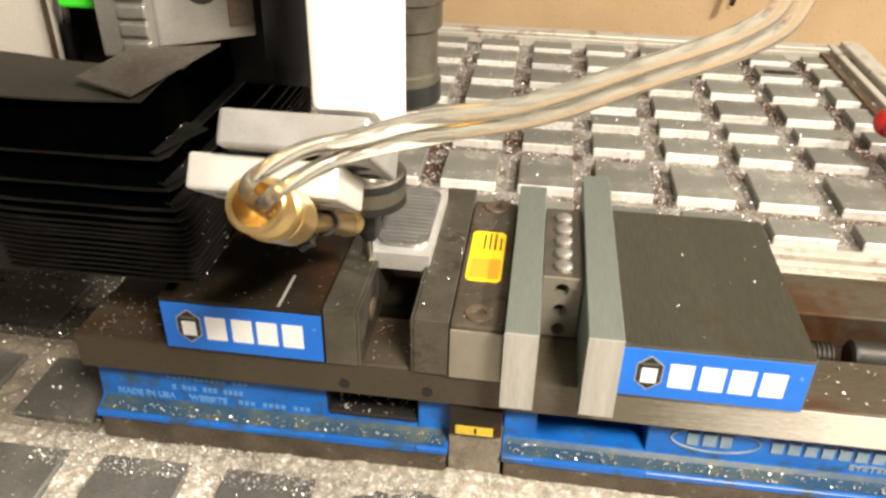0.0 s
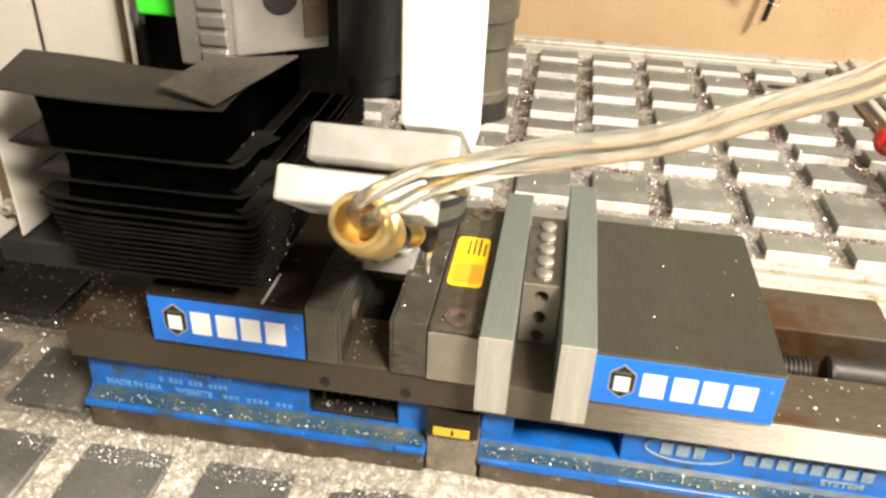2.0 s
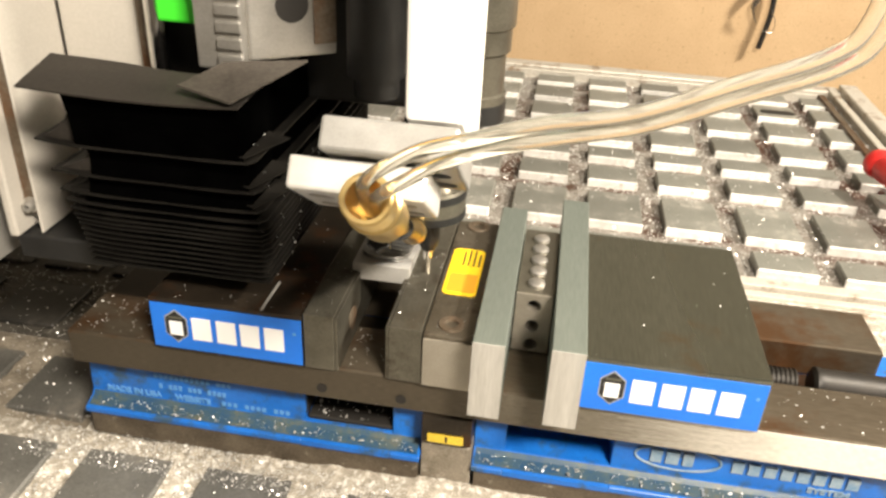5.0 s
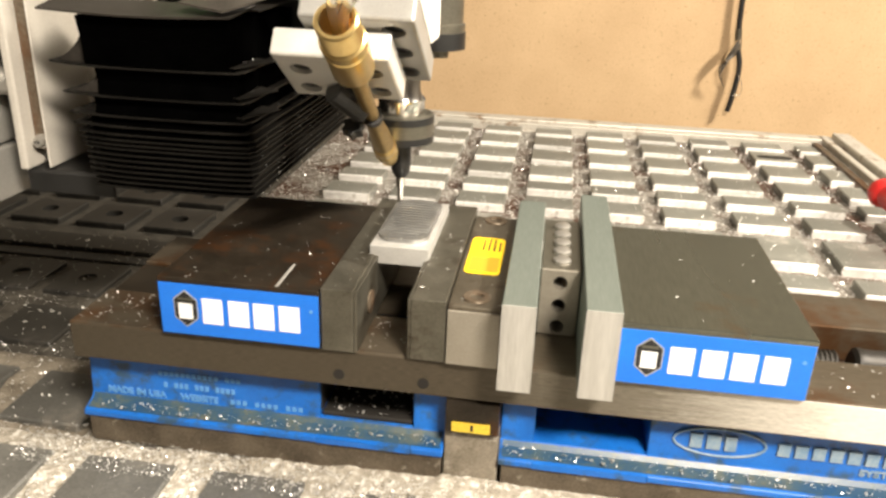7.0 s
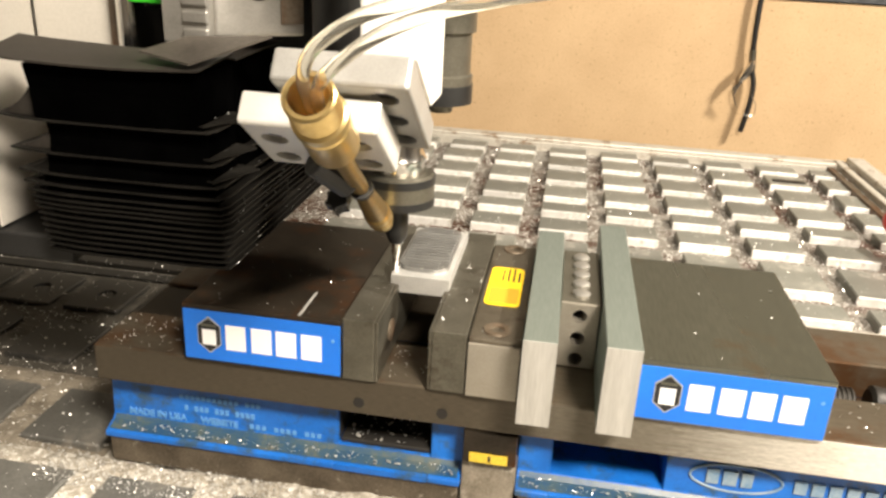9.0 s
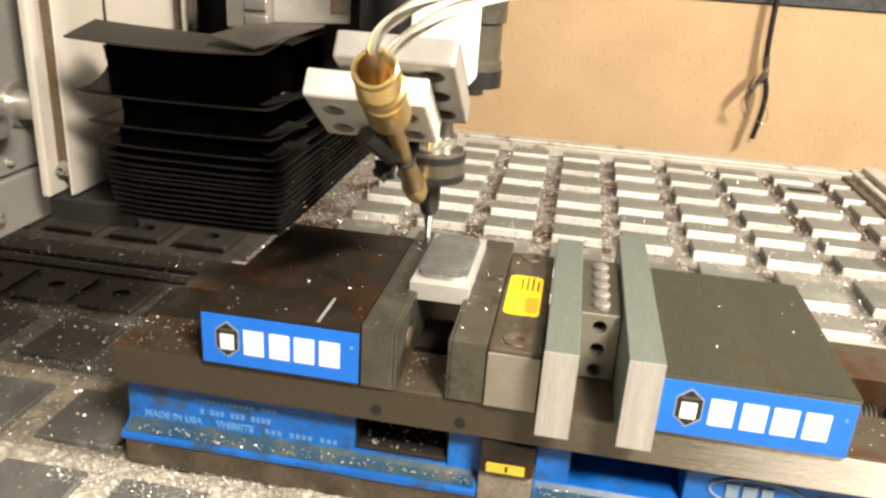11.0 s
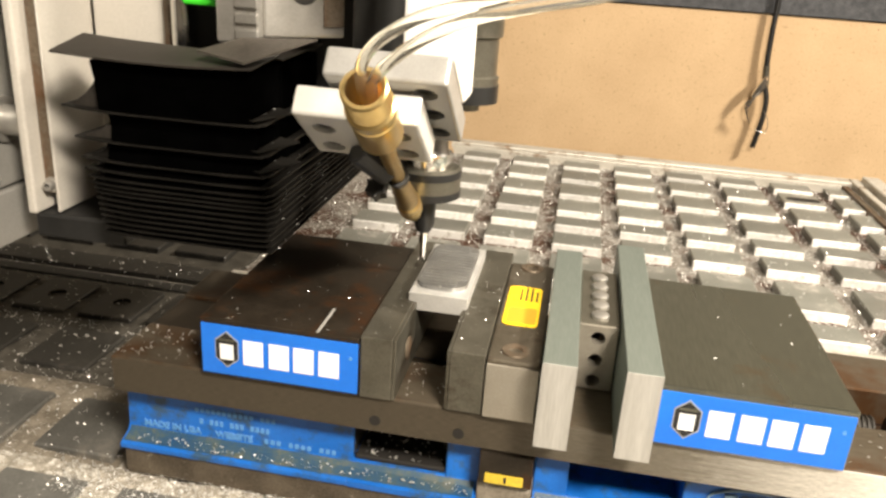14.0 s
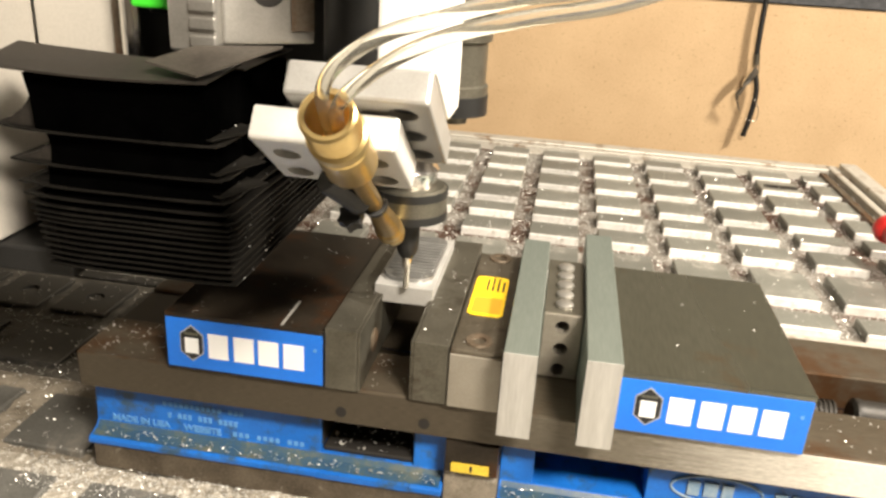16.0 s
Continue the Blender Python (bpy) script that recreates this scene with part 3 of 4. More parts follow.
def badge(x0, x1, z0, z1, label):
    y = -0.0006
    lab = part("label_plate", box(x0, x1, y, 0.0004, z0, z1), BLUE_LABEL, vise, label)
    w, h = x1 - x0, z1 - z0
    cx, cz, r = x0 + 0.165 * w, z0 + 0.52 * h, 0.37 * h

    def hexa(k):
        return [(cx + k * r * 0.70 * math.sin(math.pi / 3 * j), cz + k * r * math.cos(math.pi / 3 * j)) for j in range(6)]
    part("mark_border", prism(hexa(1.0), "y", y - 0.0002, y), SOFT_FRONT, lab)
    part("mark", prism(hexa(0.92), "y", y - 0.0004, y - 0.0002), BLACK_PRINT, lab)
    part("mark_block", box(cx - 0.13 * h, cx + 0.13 * h, y - 0.0007, y - 0.0004, cz - 0.20 * h, cz + 0.11 * h), WHITE_PRINT, lab)
    part("mark_bar", box(cx - 0.14 * h, cx + 0.14 * h, y - 0.0006, y - 0.0004, cz + 0.17 * h, cz + 0.22 * h), STEEL_GROUND, lab)
    # the white mark: four plain blocks
    x, sx, low, s = x0 + 0.272 * w, 0.650 * w / 4.38, z0 + 0.255 * h, 0.50 * h
    for wide in (1.12, 1.06, 1.08, 1.0):
        part("mark_block", box(x, x + 0.86 * sx, y - 0.0003, y, low, low + s), WHITE_PRINT, lab)
        x += wide * sx
    part("small_mark", rod((x1 - 0.045 * w, y - 0.0003, z1 - 0.30 * h), (x1 - 0.045 * w, y, z1 - 0.30 * h), 0.0011, 12), PALE_PRINT, lab)
    return lab


badge(-0.0975, -0.0010, 0.0905, 0.1232, "bright blue label with white block mark")
badge(0.1690, 0.2710, 0.0895, 0.1225, "bright blue label with white block mark")
# base writing
WALL_Y = 0.0163
part("base_writing", letters("MADE IN USA", 0.0046, (-0.150, WALL_Y, 0.0312), depth=0.0004, stretch=0.98, bold=0.0002), PALE_PRINT, vise)
part("base_writing", letters("WEBSITE", 0.0046, (-0.100, WALL_Y, 0.0312), depth=0.0004, stretch=0.98, bold=0.0002), PALE_PRINT, vise)


def small_print(x0, x1, y, z0, z1, count, gaps=()):
    """A line of print too small to tell: short plain bars, with a space where gaps says."""
    step = (x1 - x0) / count
    for k in range(count):
        if k not in gaps:
            part("printed_bar", box(x0 + k * step, x0 + (k + 0.66) * step, WALL_Y + y, 0.0195, z0, z1), PALE_PRINT, vise)


small_print(-0.0665, -0.0170, 0.0002, 0.0316, 0.0352, 12, (3, 8))
small_print(-0.1110, -0.0620, 0.0003, 0.0390, 0.0428, 14, (1, 5, 9))
small_print(-0.1140, -0.0580, 0.0006, 0.0475, 0.0505, 15, (11,))
part("printed_bar", box(0.2195, 0.2265, WALL_Y - 0.0006, 0.0185, 0.0402, 0.0500), CREAM_PRINT, vise)
part("printed_bar", box(0.229, 0.237, WALL_Y - 0.0006, 0.0185, 0.0402, 0.0500), CREAM_PRINT, vise)
part("printed_bar", box(0.2395, 0.246, WALL_Y - 0.0006, 0.0185, 0.0402, 0.0500), CREAM_PRINT, vise)
for k in range(8):
    part("printed_bar", box(0.2695 + 0.0098 * k, 0.2765 + 0.0098 * k, WALL_Y - 0.0006, 0.0185, 0.0407, 0.0490), CREAM_PRINT, vise)
part("base_writing", letters("SYSTEM", 0.0040, (0.3165, WALL_Y, 0.0335), depth=0.0005, stretch=1.3, bold=0.0002), CREAM_PRINT, vise)
oval = smooth_line([(0.2365 + 0.0265 * math.cos(math.pi * k / 10), 0.0165, 0.0450 + 0.0095 * math.sin(math.pi * k / 10)) for k in range(21)], 2)
part("oval_ring", sweep(oval, 0.0008, 6), CREAM_PRINT, vise)

# clamping faces
part("jaw", box(0.0, 0.0192, 0.0005, 0.1650, 0.0885, 0.1285, 0.0007), STEEL_JAW, vise, "hardened steel jaw plate")
part("jaw_lip", box(0.0193, 0.0212, 0.0012, 0.1650, 0.0885, 0.1278, 0.0004), STEEL_JAW, vise)
part("jaw", box(0.0526, 0.0728, 0.0005, 0.1650, 0.0885, 0.1275, 0.0007), STEEL_JAW, vise, "hardened steel jaw plate")
part("jaw_lip", box(0.0507, 0.0525, 0.0012, 0.1650, 0.0885, 0.1268, 0.0004), STEEL_JAW, vise)
for y in (0.035, 0.125):
    part("jaw_screw", rod((0.0195, y, 0.106), (0.0218, y, 0.106), 0.0075, 20), STEEL_BROWN, vise, "screw head in the jaw face")
part("fixed_block", box(0.0734, 0.1038, 0.0005, 0.1500, 0.0885, 0.1260, 0.0010), BLOCK_STEEL, vise, "brown steel fixed centre block")
part("fixed_block_front", box(0.0736, 0.1036, -0.0012, 0.0004, 0.0890, 0.1235, 0.0006), FRONT_STEEL, vise)
for y in (0.013, 0.142):
    b = part("bolt", turned([(0, 0.0078), (0.0008, 0.0082), (0.0016, 0.0078), (0.0016, 0.0042), (0.0004, 0.0040), (0.0004, 0.0)], (0.0885, y, 0.1255), (0.0885, y, 0.2), 24), STEEL_BROWN, vise, "rusty socket cap screw", True)
sticker = part("caution_label", boss(0.0765, 0.0985, 0.046, 0.106, 0.1262, 0.1266, 0.004), YELLOW, vise, "yellow and orange warning label")
part("label_block", boss(0.0785, 0.0970, 0.049, 0.072, 0.1266, 0.1268, 0.002), ORANGE, sticker)
for k, (x, y, w) in enumerate(((0.081, 0.083, 0.011), (0.0845, 0.083, 0.019), (0.088, 0.083, 0.021), (0.0915, 0.083, 0.021), (0.095, 0.083, 0.016))):
    part("printed_bar", box(x, x + 0.0013, y, y + w, 0.1266, 0.1268), BLACK_PRINT if k else ORANGE, sticker)

# soft jaws with the drilled bar between them
soft = thing("soft_jaw", (0.1135, 0.06, 0.086), "tall grey aluminium soft jaw with sawn bright end", "vise jaw", TABLE_THINGS, "soft jaws")
part("plate", box(0.1045, 0.1230, -0.0190, 0.1540, 0.0868, 0.1392, 0.0006), SOFT_TOP, soft)
part("sawn_end", box(0.1046, 0.1229, -0.0196, -0.0189, 0.0870, 0.1390), SOFT_FRONT, soft, "bright sawn end face")
soft = thing("soft_jaw", (0.158, 0.06, 0.086), "tall grey aluminium soft jaw with sawn bright end", "vise jaw", TABLE_THINGS, "soft jaws")
part("plate", box(0.1484, 0.1674, -0.0180, 0.1760, 0.0868, 0.1402, 0.0006), SOFT_TOP, soft)
part("sawn_end", box(0.1485, 0.1673, -0.0186, -0.0179, 0.0870, 0.1400), SOFT_FRONT, soft, "bright sawn end face")
bar = thing("drilled_spacer_bar", (0.136, 0.08, 0.089), "short steel bar with rows of drilled holes between the soft jaws", "spacer bar", TABLE_THINGS)
BX = 0.1357
body = drill(box(0.1236, 0.1478, 0.0480, 0.1340, 0.0886, 0.1330, 0.0008),
             [((BX, 0.03, z), (BX, 0.085, z), 0.0044) for z in (0.1240, 0.1090, 0.0945)])
part("bar", body, FRONT_STEEL, bar)
part("top_face", box(0.1242, 0.1472, 0.0486, 0.1334, 0.1329, 0.1334), STEEL_JAW, bar, "dark steel top face")
for k in range(5):
    y = 0.0590 + 0.0150 * k
    part("cap_screw", turned([(0, 0.0055), (0.0018, 0.0055), (0.0030, 0.0040), (0.0034, 0.0)], (BX, y, 0.1334), (BX, y, 0.2), 18), BRACKET_ALU, bar, "", True)

# workpiece: a stepped aluminium block held in the jaws
work = thing("workpiece", (0.0345, 0.10, 0.122), "bright aluminium block with ridged raised boss being milled", "workpiece", TABLE_THINGS)
part("stock", box(0.0157, 0.0535, 0.0565, 0.1460, 0.1225, 0.1345, 0.0004), STOCK_ALU, work)


part("boss", boss(0.0180, 0.0505, 0.0640, 0.1420, 0.1345, 0.1372, 0.011), WORK_ALU, work)
for k in range(15):
    y = 0.069 + k * 0.0049
    inset = 0.0012 if 1 < k < 13 else 0.0065
    part("ridge", box(0.0180 + inset, 0.0505 - inset, y - 0.001, y + 0.0016, 0.1372, 0.1380, 0.0003, seg=1), WORK_ALU, work)

# gritty dirt that fills the channels, spills over the tiles and heaps up against the foot of the vise


def grit(x0, x1, y0, y1, base, heap_y, heap, seed, step=0.0022):
    nx, ny = int((x1 - x0) / step), int((y1 - y0) / step)
    verts, faces = [], []
    for j in range(ny + 1):
        for i in range(nx + 1):
            x, y = x0 + (x1 - x0) * i / nx, y0 + (y1 - y0) * j / ny
            p = Vector((x * 28 + seed, y * 28, 0))
            lump = 0.0021 * noise.noise(p) + 0.0016 * noise.noise(p * 3.3) + 0.0012 * noise.noise(p * 9.0) + 0.0006 * noise.noise(p * 21.0)
            near = max(0.0, 1 - abs(heap_y - y) / 0.042) * min(1.0, max(0.25, 0.5 + (x + 0.05) / 0.25))
            rim = min(1.0, 10 * min(i / nx, 1 - i / nx), 20 * (j / ny)) if heap else min(1.0, 10 * min(i / nx, 1 - i / nx, j / ny, 1 - j / ny))
            verts.append((x, y, -BED + 0.0006 + max(0.0, (base + heap * near + lump + BED - 0.0006) * rim)))
    for j in range(ny):
        for i in range(nx):
            k = j * (nx + 1) + i
            faces.append((k, k + 1, k + nx + 2, k + nx + 1))
    me = bpy.data.meshes.new("grit")
    me.from_pydata(verts, [], faces)
    bm = bmesh.new()
    bm.from_mesh(me)
    bpy.data.meshes.remove(me)
    return bm


tagged(part("grit_layer", grit(-0.40, 0.55, -0.20, 0.0075, -0.0040, 0.006, 0.0085, 3.0), GRIME, bed, "pale gritty dirt and chips along the vise", True), kind="stuff")
# grit is toned down by steps towards the gantry, painting its shade
tagged(part("grit_layer", grit(-0.60, -0.172, 0.008, 0.105, -0.0038, 0.0, 0.0, 9.0), POST_GRIME, bed, "pale gritty dirt in the table channels", True), kind="stuff")
tagged(part("grit_layer", grit(-0.70, -0.172, 0.1055, 0.283, -0.0038, 0.0, 0.0, 15.0, 0.003), GRIME_SHADED, bed, "dirt in the table channels, darkened by painted shade", True), kind="stuff")


# ---- the gantry side: column, panel, bolts and bellows ----
column = thing("gantry_column", (-0.24, 0.06, 0.16), "light grey machine column panel with bolts", "machine column", GANTRY_THINGS)
GY = 0.045
part("panel", box(-0.196, -0.143, GY + 0.055, GY + 0.075, Z0 + 0.028, Z0 + 0.42, 0.001), PANEL, column, "light grey sheet panel")
part("guide_edge", box(-0.214, -0.2078, GY - 0.01, GY + 0.06, Z0 + 0.034, Z0 + 0.42, 0.0015), PANEL, column)
part("guide_slot", box(-0.2074, -0.1982, GY + 0.002, GY + 0.054, Z0 + 0.046, Z0 + 0.42), STEEL_BROWN, column, "brown stained slot strip")
part("slot_edge", box(-0.1980, -0.1964, GY - 0.002, GY + 0.054, Z0 + 0.034, Z0 + 0.42, 0.001), PANEL, column)
part("casting", box(-0.36, -0.2352, -0.10, 0.068, Z0 + 0.047, Z0 + 0.42, 0.002), CASTING, column, "grey cast side face of the column")
part("casting_step", box(-0.36, -0.2322, -0.10, 0.070, Z0 + 0.009, Z0 + 0.0455, 0.0015), CASTING, column)
part("casting_end", box(-0.30, -0.215, 0.0715, GY + 0.10, Z0 + 0.020, Z0 + 0.42, 0.002), PANEL, column)
# added black box: stands for the dark machine interior behind the rod
part("dark_backing", box(-0.170, 0.048, 0.125, 0.25, Z0 + 0.110, Z0 + 0.42, 0.003), BLACK_PLASTIC, column, "added black box for the dark machine interior")
part("wiper", box(-0.214, -0.150, GY - 0.004, GY + 0.054, Z0 + 0.016, Z0 + 0.033, 0.002), BLACK_PLASTIC, column, "black rubber wiper strip")


def socket_bolt(at, way, r, parent):
    """A socket head bolt whose head stands out from a face, along way."""
    a, w = Vector(at), Vector(way)
    rows = [(0, r), (1.35 * r, r), (1.5 * r, 0.9 * r), (1.5 * r, 0.55 * r), (0.8 * r, 0.52 * r), (0.8 * r, 0.0)]
    b = part("bolt", turned([(0, 1.5 * r), (0.25 * r, 1.5 * r), (0.25 * r, r)], a, a + w, 28, turned(rows, a + w * 0.24 * r, a + w, 28)), BRACKET_ALU, parent, "socket head bolt on a washer", True)
    part("hex_socket", turned([(0, 0.5 * r), (0.02 * r, 0.5 * r)], a + w * 1.06 * r, a + w * 3, 6), HOLE, b)
    return b


socket_bolt((-0.2352, 0.050, Z0 + 0.092), (1, 0, 0), 0.0100, column)
socket_bolt((-0.2352, 0.013, Z0 + 0.088), (1, 0, 0), 0.0100, column)
socket_bolt((-0.2028, GY + 0.002, Z0 + 0.052), (0, -1, 0), 0.0034, column)
socket_bolt((-0.2322, 0.010, Z0 + 0.026), (1, 0, 0), 0.0040, column)
socket_bolt((-0.2352, 0.034, Z0 + 0.056), (1, 0, 0), 0.0022, column)

bellows = thing("bellows_cover", (-0.1, 0.12, Z0 + 0.03), "black folded bellows cover with flared dusty pleats", "bellows", GANTRY_THINGS)
BX0, BX1, BY0, BY1 = -0.155, -0.043, 0.012, 0.26
UPPER_Y, UPPER_X = 0.056, -0.080  # the upper folds run round the front and the side only


def front_y(z):
    return 0.006 + 0.20 * (0.148 - z)


# pleat heights: wide apart above, close below
PLEATS = [0.148, 0.114, 0.095, 0.082, 0.075, 0.0695, 0.0655, 0.0622, 0.0592, 0.055, 0.051, 0.047, 0.043, 0.039, 0.035, 0.031]


def pleat(z, gap, flare, thick, lift):
    """A thin sheet that flares at the rim and dips between; the rim droops outward."""
    own = bmesh.new()
    nu, nv = 14, 12
    top = []
    for j in range(nv + 1):
        row = []
        for i in range(nu + 1):
            u, v = i / nu, j / nv
            x = BX0 - flare + u * (BX1 - BX0 + flare)
            y0 = front_y(z - Z0)
            y = y0 + v * (BY1 - y0)
            curl = max(0.0, 1 - u * (BX1 - BX0 + flare) / 0.030)
            lie = lift * curl ** 2 * (0.4 + 0.6 * v) - 0.0012 * math.sin(math.pi * u) * (1 - v)
            row.append(own.verts.new((x + 0.001 * math.sin(5 * v) * (1 - u), y - 0.0008 * math.sin(9 * u), z + lie)))
        top.append(row)
    for j in range(nv):
        for i in range(nu):
            own.faces.new((top[j][i], top[j][i + 1], top[j + 1][i + 1], top[j + 1][i]))
    ext = bmesh.ops.extrude_face_region(own, geom=own.faces[:])
    for v in ext["geom"]:
        if isinstance(v, bmesh.types.BMVert):
            v.co.z -= thick
    bmesh.ops.recalc_face_normals(own, faces=own.faces)
    return own


FLARE = [0.012, 0.010] + [max(0.001, 0.008 - 0.0009 * k) for k in range(2, len(PLEATS))]


def top_sheet():
    """The top sheet: a front strip whose near edge droops and whose outer corner flares, and a strip along the side."""
    own = bmesh.new()
    nu, nv = 18, 6

    def grid(point):
        rows = [[own.verts.new(point(i / nu, j / nv)) for i in range(nu + 1)] for j in range(nv + 1)]
        for j in range(nv):
            for i in range(nu):
                own.faces.new((rows[j][i], rows[j][i + 1], rows[j + 1][i + 1], rows[j + 1][i]))

    def front(u, v):
        x = -0.163 - 0.005 * v + u * (BX1 + 0.163 + 0.005 * v)
        return (x, 0.004 + v * (0.041 + 0.004 * math.sin(7 * u)), Z0 + 0.1470 + 0.0030 * v + 0.0025 * max(0, 1 - 3 * u) ** 2 * v - 0.0020 * math.sin(math.pi * u) * (1 - v))

    def side(u, v):
        return (UPPER_X + v * (BX1 - UPPER_X), 0.0505 + u * (BY1 - 0.0505), Z0 + 0.1485 + 0.002 * math.sin(3 * u) - 0.002 * v)
    grid(front)
    grid(side)
    ext = bmesh.ops.extrude_face_region(own, geom=own.faces[:])
    for v in ext["geom"]:
        if isinstance(v, bmesh.types.BMVert):
            v.co.z -= 0.0011
    bmesh.ops.recalc_face_normals(own, faces=own.faces)
    return own


part("top_sheet", top_sheet(), FLAP, bellows, "dusty black top sheet with drooping edge", True)
for k, z in enumerate(PLEATS):
    if not k:
        continue
    gap = PLEATS[k - 1] - z
    flare = FLARE[k]
    part("pleat", pleat(Z0 + z, gap, flare, 0.0011, 0.0012 + 0.06 * min(gap, 0.03)), PLEAT, bellows)
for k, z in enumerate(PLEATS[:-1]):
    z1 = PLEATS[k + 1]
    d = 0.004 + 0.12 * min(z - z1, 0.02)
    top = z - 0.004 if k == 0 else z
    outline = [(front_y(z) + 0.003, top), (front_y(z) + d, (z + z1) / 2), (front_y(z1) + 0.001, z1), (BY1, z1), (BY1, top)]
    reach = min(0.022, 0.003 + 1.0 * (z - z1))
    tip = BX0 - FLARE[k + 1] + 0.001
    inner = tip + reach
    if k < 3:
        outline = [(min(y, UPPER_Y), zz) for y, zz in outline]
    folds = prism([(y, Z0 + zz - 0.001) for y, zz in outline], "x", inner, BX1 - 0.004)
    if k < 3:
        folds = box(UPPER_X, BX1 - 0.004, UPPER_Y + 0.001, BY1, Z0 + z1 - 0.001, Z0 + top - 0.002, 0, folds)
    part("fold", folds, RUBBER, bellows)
    # the fabric sweeps out from under one pleat to the tip of the next
    curl = [(inner - (inner - tip) * (s / 8) ** 3.0, Z0 + z - 0.001 - (z - z1 - 0.001) * s / 8) for s in range(9)]
    part("side_curl", prism(curl + [(inner + 0.001, Z0 + z1), (inner + 0.001, Z0 + z - 0.001)], "y", front_y(z1) + 0.004, (UPPER_Y if k < 3 else BY1) - 0.002), FLAP if z - z1 > 0.016 else PLEAT, bellows)
flap = prism([(-0.077, 0.011), (-0.046, 0.0015), (-0.022, 0.052), (-0.064, 0.040)], "z", 0, 0.0011)
for v in flap.verts:
    v.co.z += Z0 + 0.1490 + 0.19 * v.co.y + 0.05 * max(0.0, -0.05 - v.co.x)
part("corner_flap", flap, FLAP_PALE, bellows, "loose dusty corner flap")

for k in (1, 2, 3):
    zc, fy = Z0 + PLEATS[k] + 0.0022, front_y(PLEATS[k])
    part("corner_flap", prism([(-0.082 + 0.004 * k, fy + 0.014), (-0.045, fy - 0.001), (-0.032, fy + 0.033), (-0.058, fy + 0.044)], "z", zc, zc + 0.0008), PLEAT, bellows)
for k in range(1, 12):
    zc = Z0 + PLEATS[k]
    part("side_rib", prism([(-0.0435, front_y(PLEATS[k])), (-0.0405, front_y(PLEATS[k]) + 0.004), (-0.0405, 0.255), (-0.0435, 0.26)], "z", zc - 0.0008, zc + 0.0004), PLEAT, bellows)

# bracket, green block and rod above the bellows
bracket = thing("rail_bracket", (-0.06, 0.09, Z0 + 0.155), "milled aluminium bracket with stepped edge above the bellows", "bracket", GANTRY_THINGS)
ASKEW = Matrix.Translation((-0.057, 0.058, 0)) @ Matrix.Rotation(radians(38), 4, "Z") @ Matrix.Translation((0.057, -0.058, 0))


def askew(bm):
    bmesh.ops.transform(bm, matrix=ASKEW, verts=bm.verts)
    return bm


part("arm", askew(box(-0.057, -0.006, 0.058, 0.085, Z0 + 0.157, Z0 + 0.235, 0.0015)), BRACKET_ALU, bracket)
part("stepped_plate", box(-0.085, -0.058, 0.052, 0.11, Z0 + 0.153, Z0 + 0.26, 0.0015), BRACKET_ALU, bracket)
for k in range(5):
    part("step", box(-0.072, -0.0578, 0.0495, 0.0522, Z0 + 0.156 + 0.009 * k, Z0 + 0.162 + 0.009 * k, 0.0008), BRACKET_ALU, bracket)
part("cover", askew(box(-0.020, -0.007, 0.0562, 0.0580, Z0 + 0.164, Z0 + 0.235)), STEEL_BROWN, bracket, "brown stained cover strip")
part("bore", askew(rod((-0.032, 0.0575, Z0 + 0.186), (-0.032, 0.062, Z0 + 0.186), 0.0095, 24)), HOLE, bracket)
guide = thing("bearing_block", (-0.10, 0.10, Z0 + 0.170), "bright green plastic end of a linear bearing block", "bearing block", GANTRY_THINGS)
part("end_cap", box(-0.116, -0.086, 0.070, 0.095, Z0 + 0.1715, Z0 + 0.205, 0.002), GREEN, guide)
part("carriage", box(-0.120, -0.084, 0.096, 0.15, Z0 + 0.166, Z0 + 0.21, 0.002), BLACK_PLASTIC, guide)
shaft = thing("guide_shaft", (-0.124, 0.09, Z0 + 0.15), "polished steel guide shaft standing behind the bellows", "shaft", GANTRY_THINGS)
part("rod", rod((-0.1245, 0.085, Z0 + 0.090), (-0.1245, 0.085, Z0 + 0.42), 0.006, 20), CHROME, shaft, "", True)
part("strip", box(-0.142, -0.137, 0.095, 0.099, Z0 + 0.090, Z0 + 0.42), STEEL_BROWN, shaft)

# ---- the spindle head ----
head = thing("spindle_head", (0.04, 0.09, Z0 + 0.012), "white spindle head with ringed collet and slim end mill", "spindle", SPINDLE_THINGS)
AX, AY = 0.0404, 0.0930
TILT = radians(34.2)
SLOPE = math.tan(TILT)
# the white housing stands on the tilted upper plate: its foot follows the plate
part("housing", prism([(-0.0290, Z0 + 0.1655), (0.012, Z0 + 0.1655 - 0.041 * SLOPE), (0.040, Z0 + 0.1655 - 0.041 * SLOPE), (0.040, Z0 + 0.42), (-0.0290, Z0 + 0.42)], "x", 0.0474, 0.0735, 0.0025), WHITE_BOX, head, "white enamelled housing")
part("motor", turned([(0, 0.008), (0.010, 0.009), (0.010, 0.0185), (0.022, 0.0190), (0.023, 0.0175), (0.046, 0.0175), (0.047, 0.0198), (0.060, 0.0198), (0.061, 0.0215), (0.25, 0.0215)], (0.0625, 0.100, Z0 + 0.118), (0.0625, 0.100, Z0 + 0.5), 32), STEEL_JAW, head, "grey ribbed motor body", True)
part("motor_band", turned([(0, 0.0186), (0, 0.0194), (0.011, 0.0194), (0.011, 0.0186)], (0.0625, 0.100, Z0 + 0.124), (0.0625, 0.100, Z0 + 0.5), 32), BLACK_PLASTIC, head, "", True)
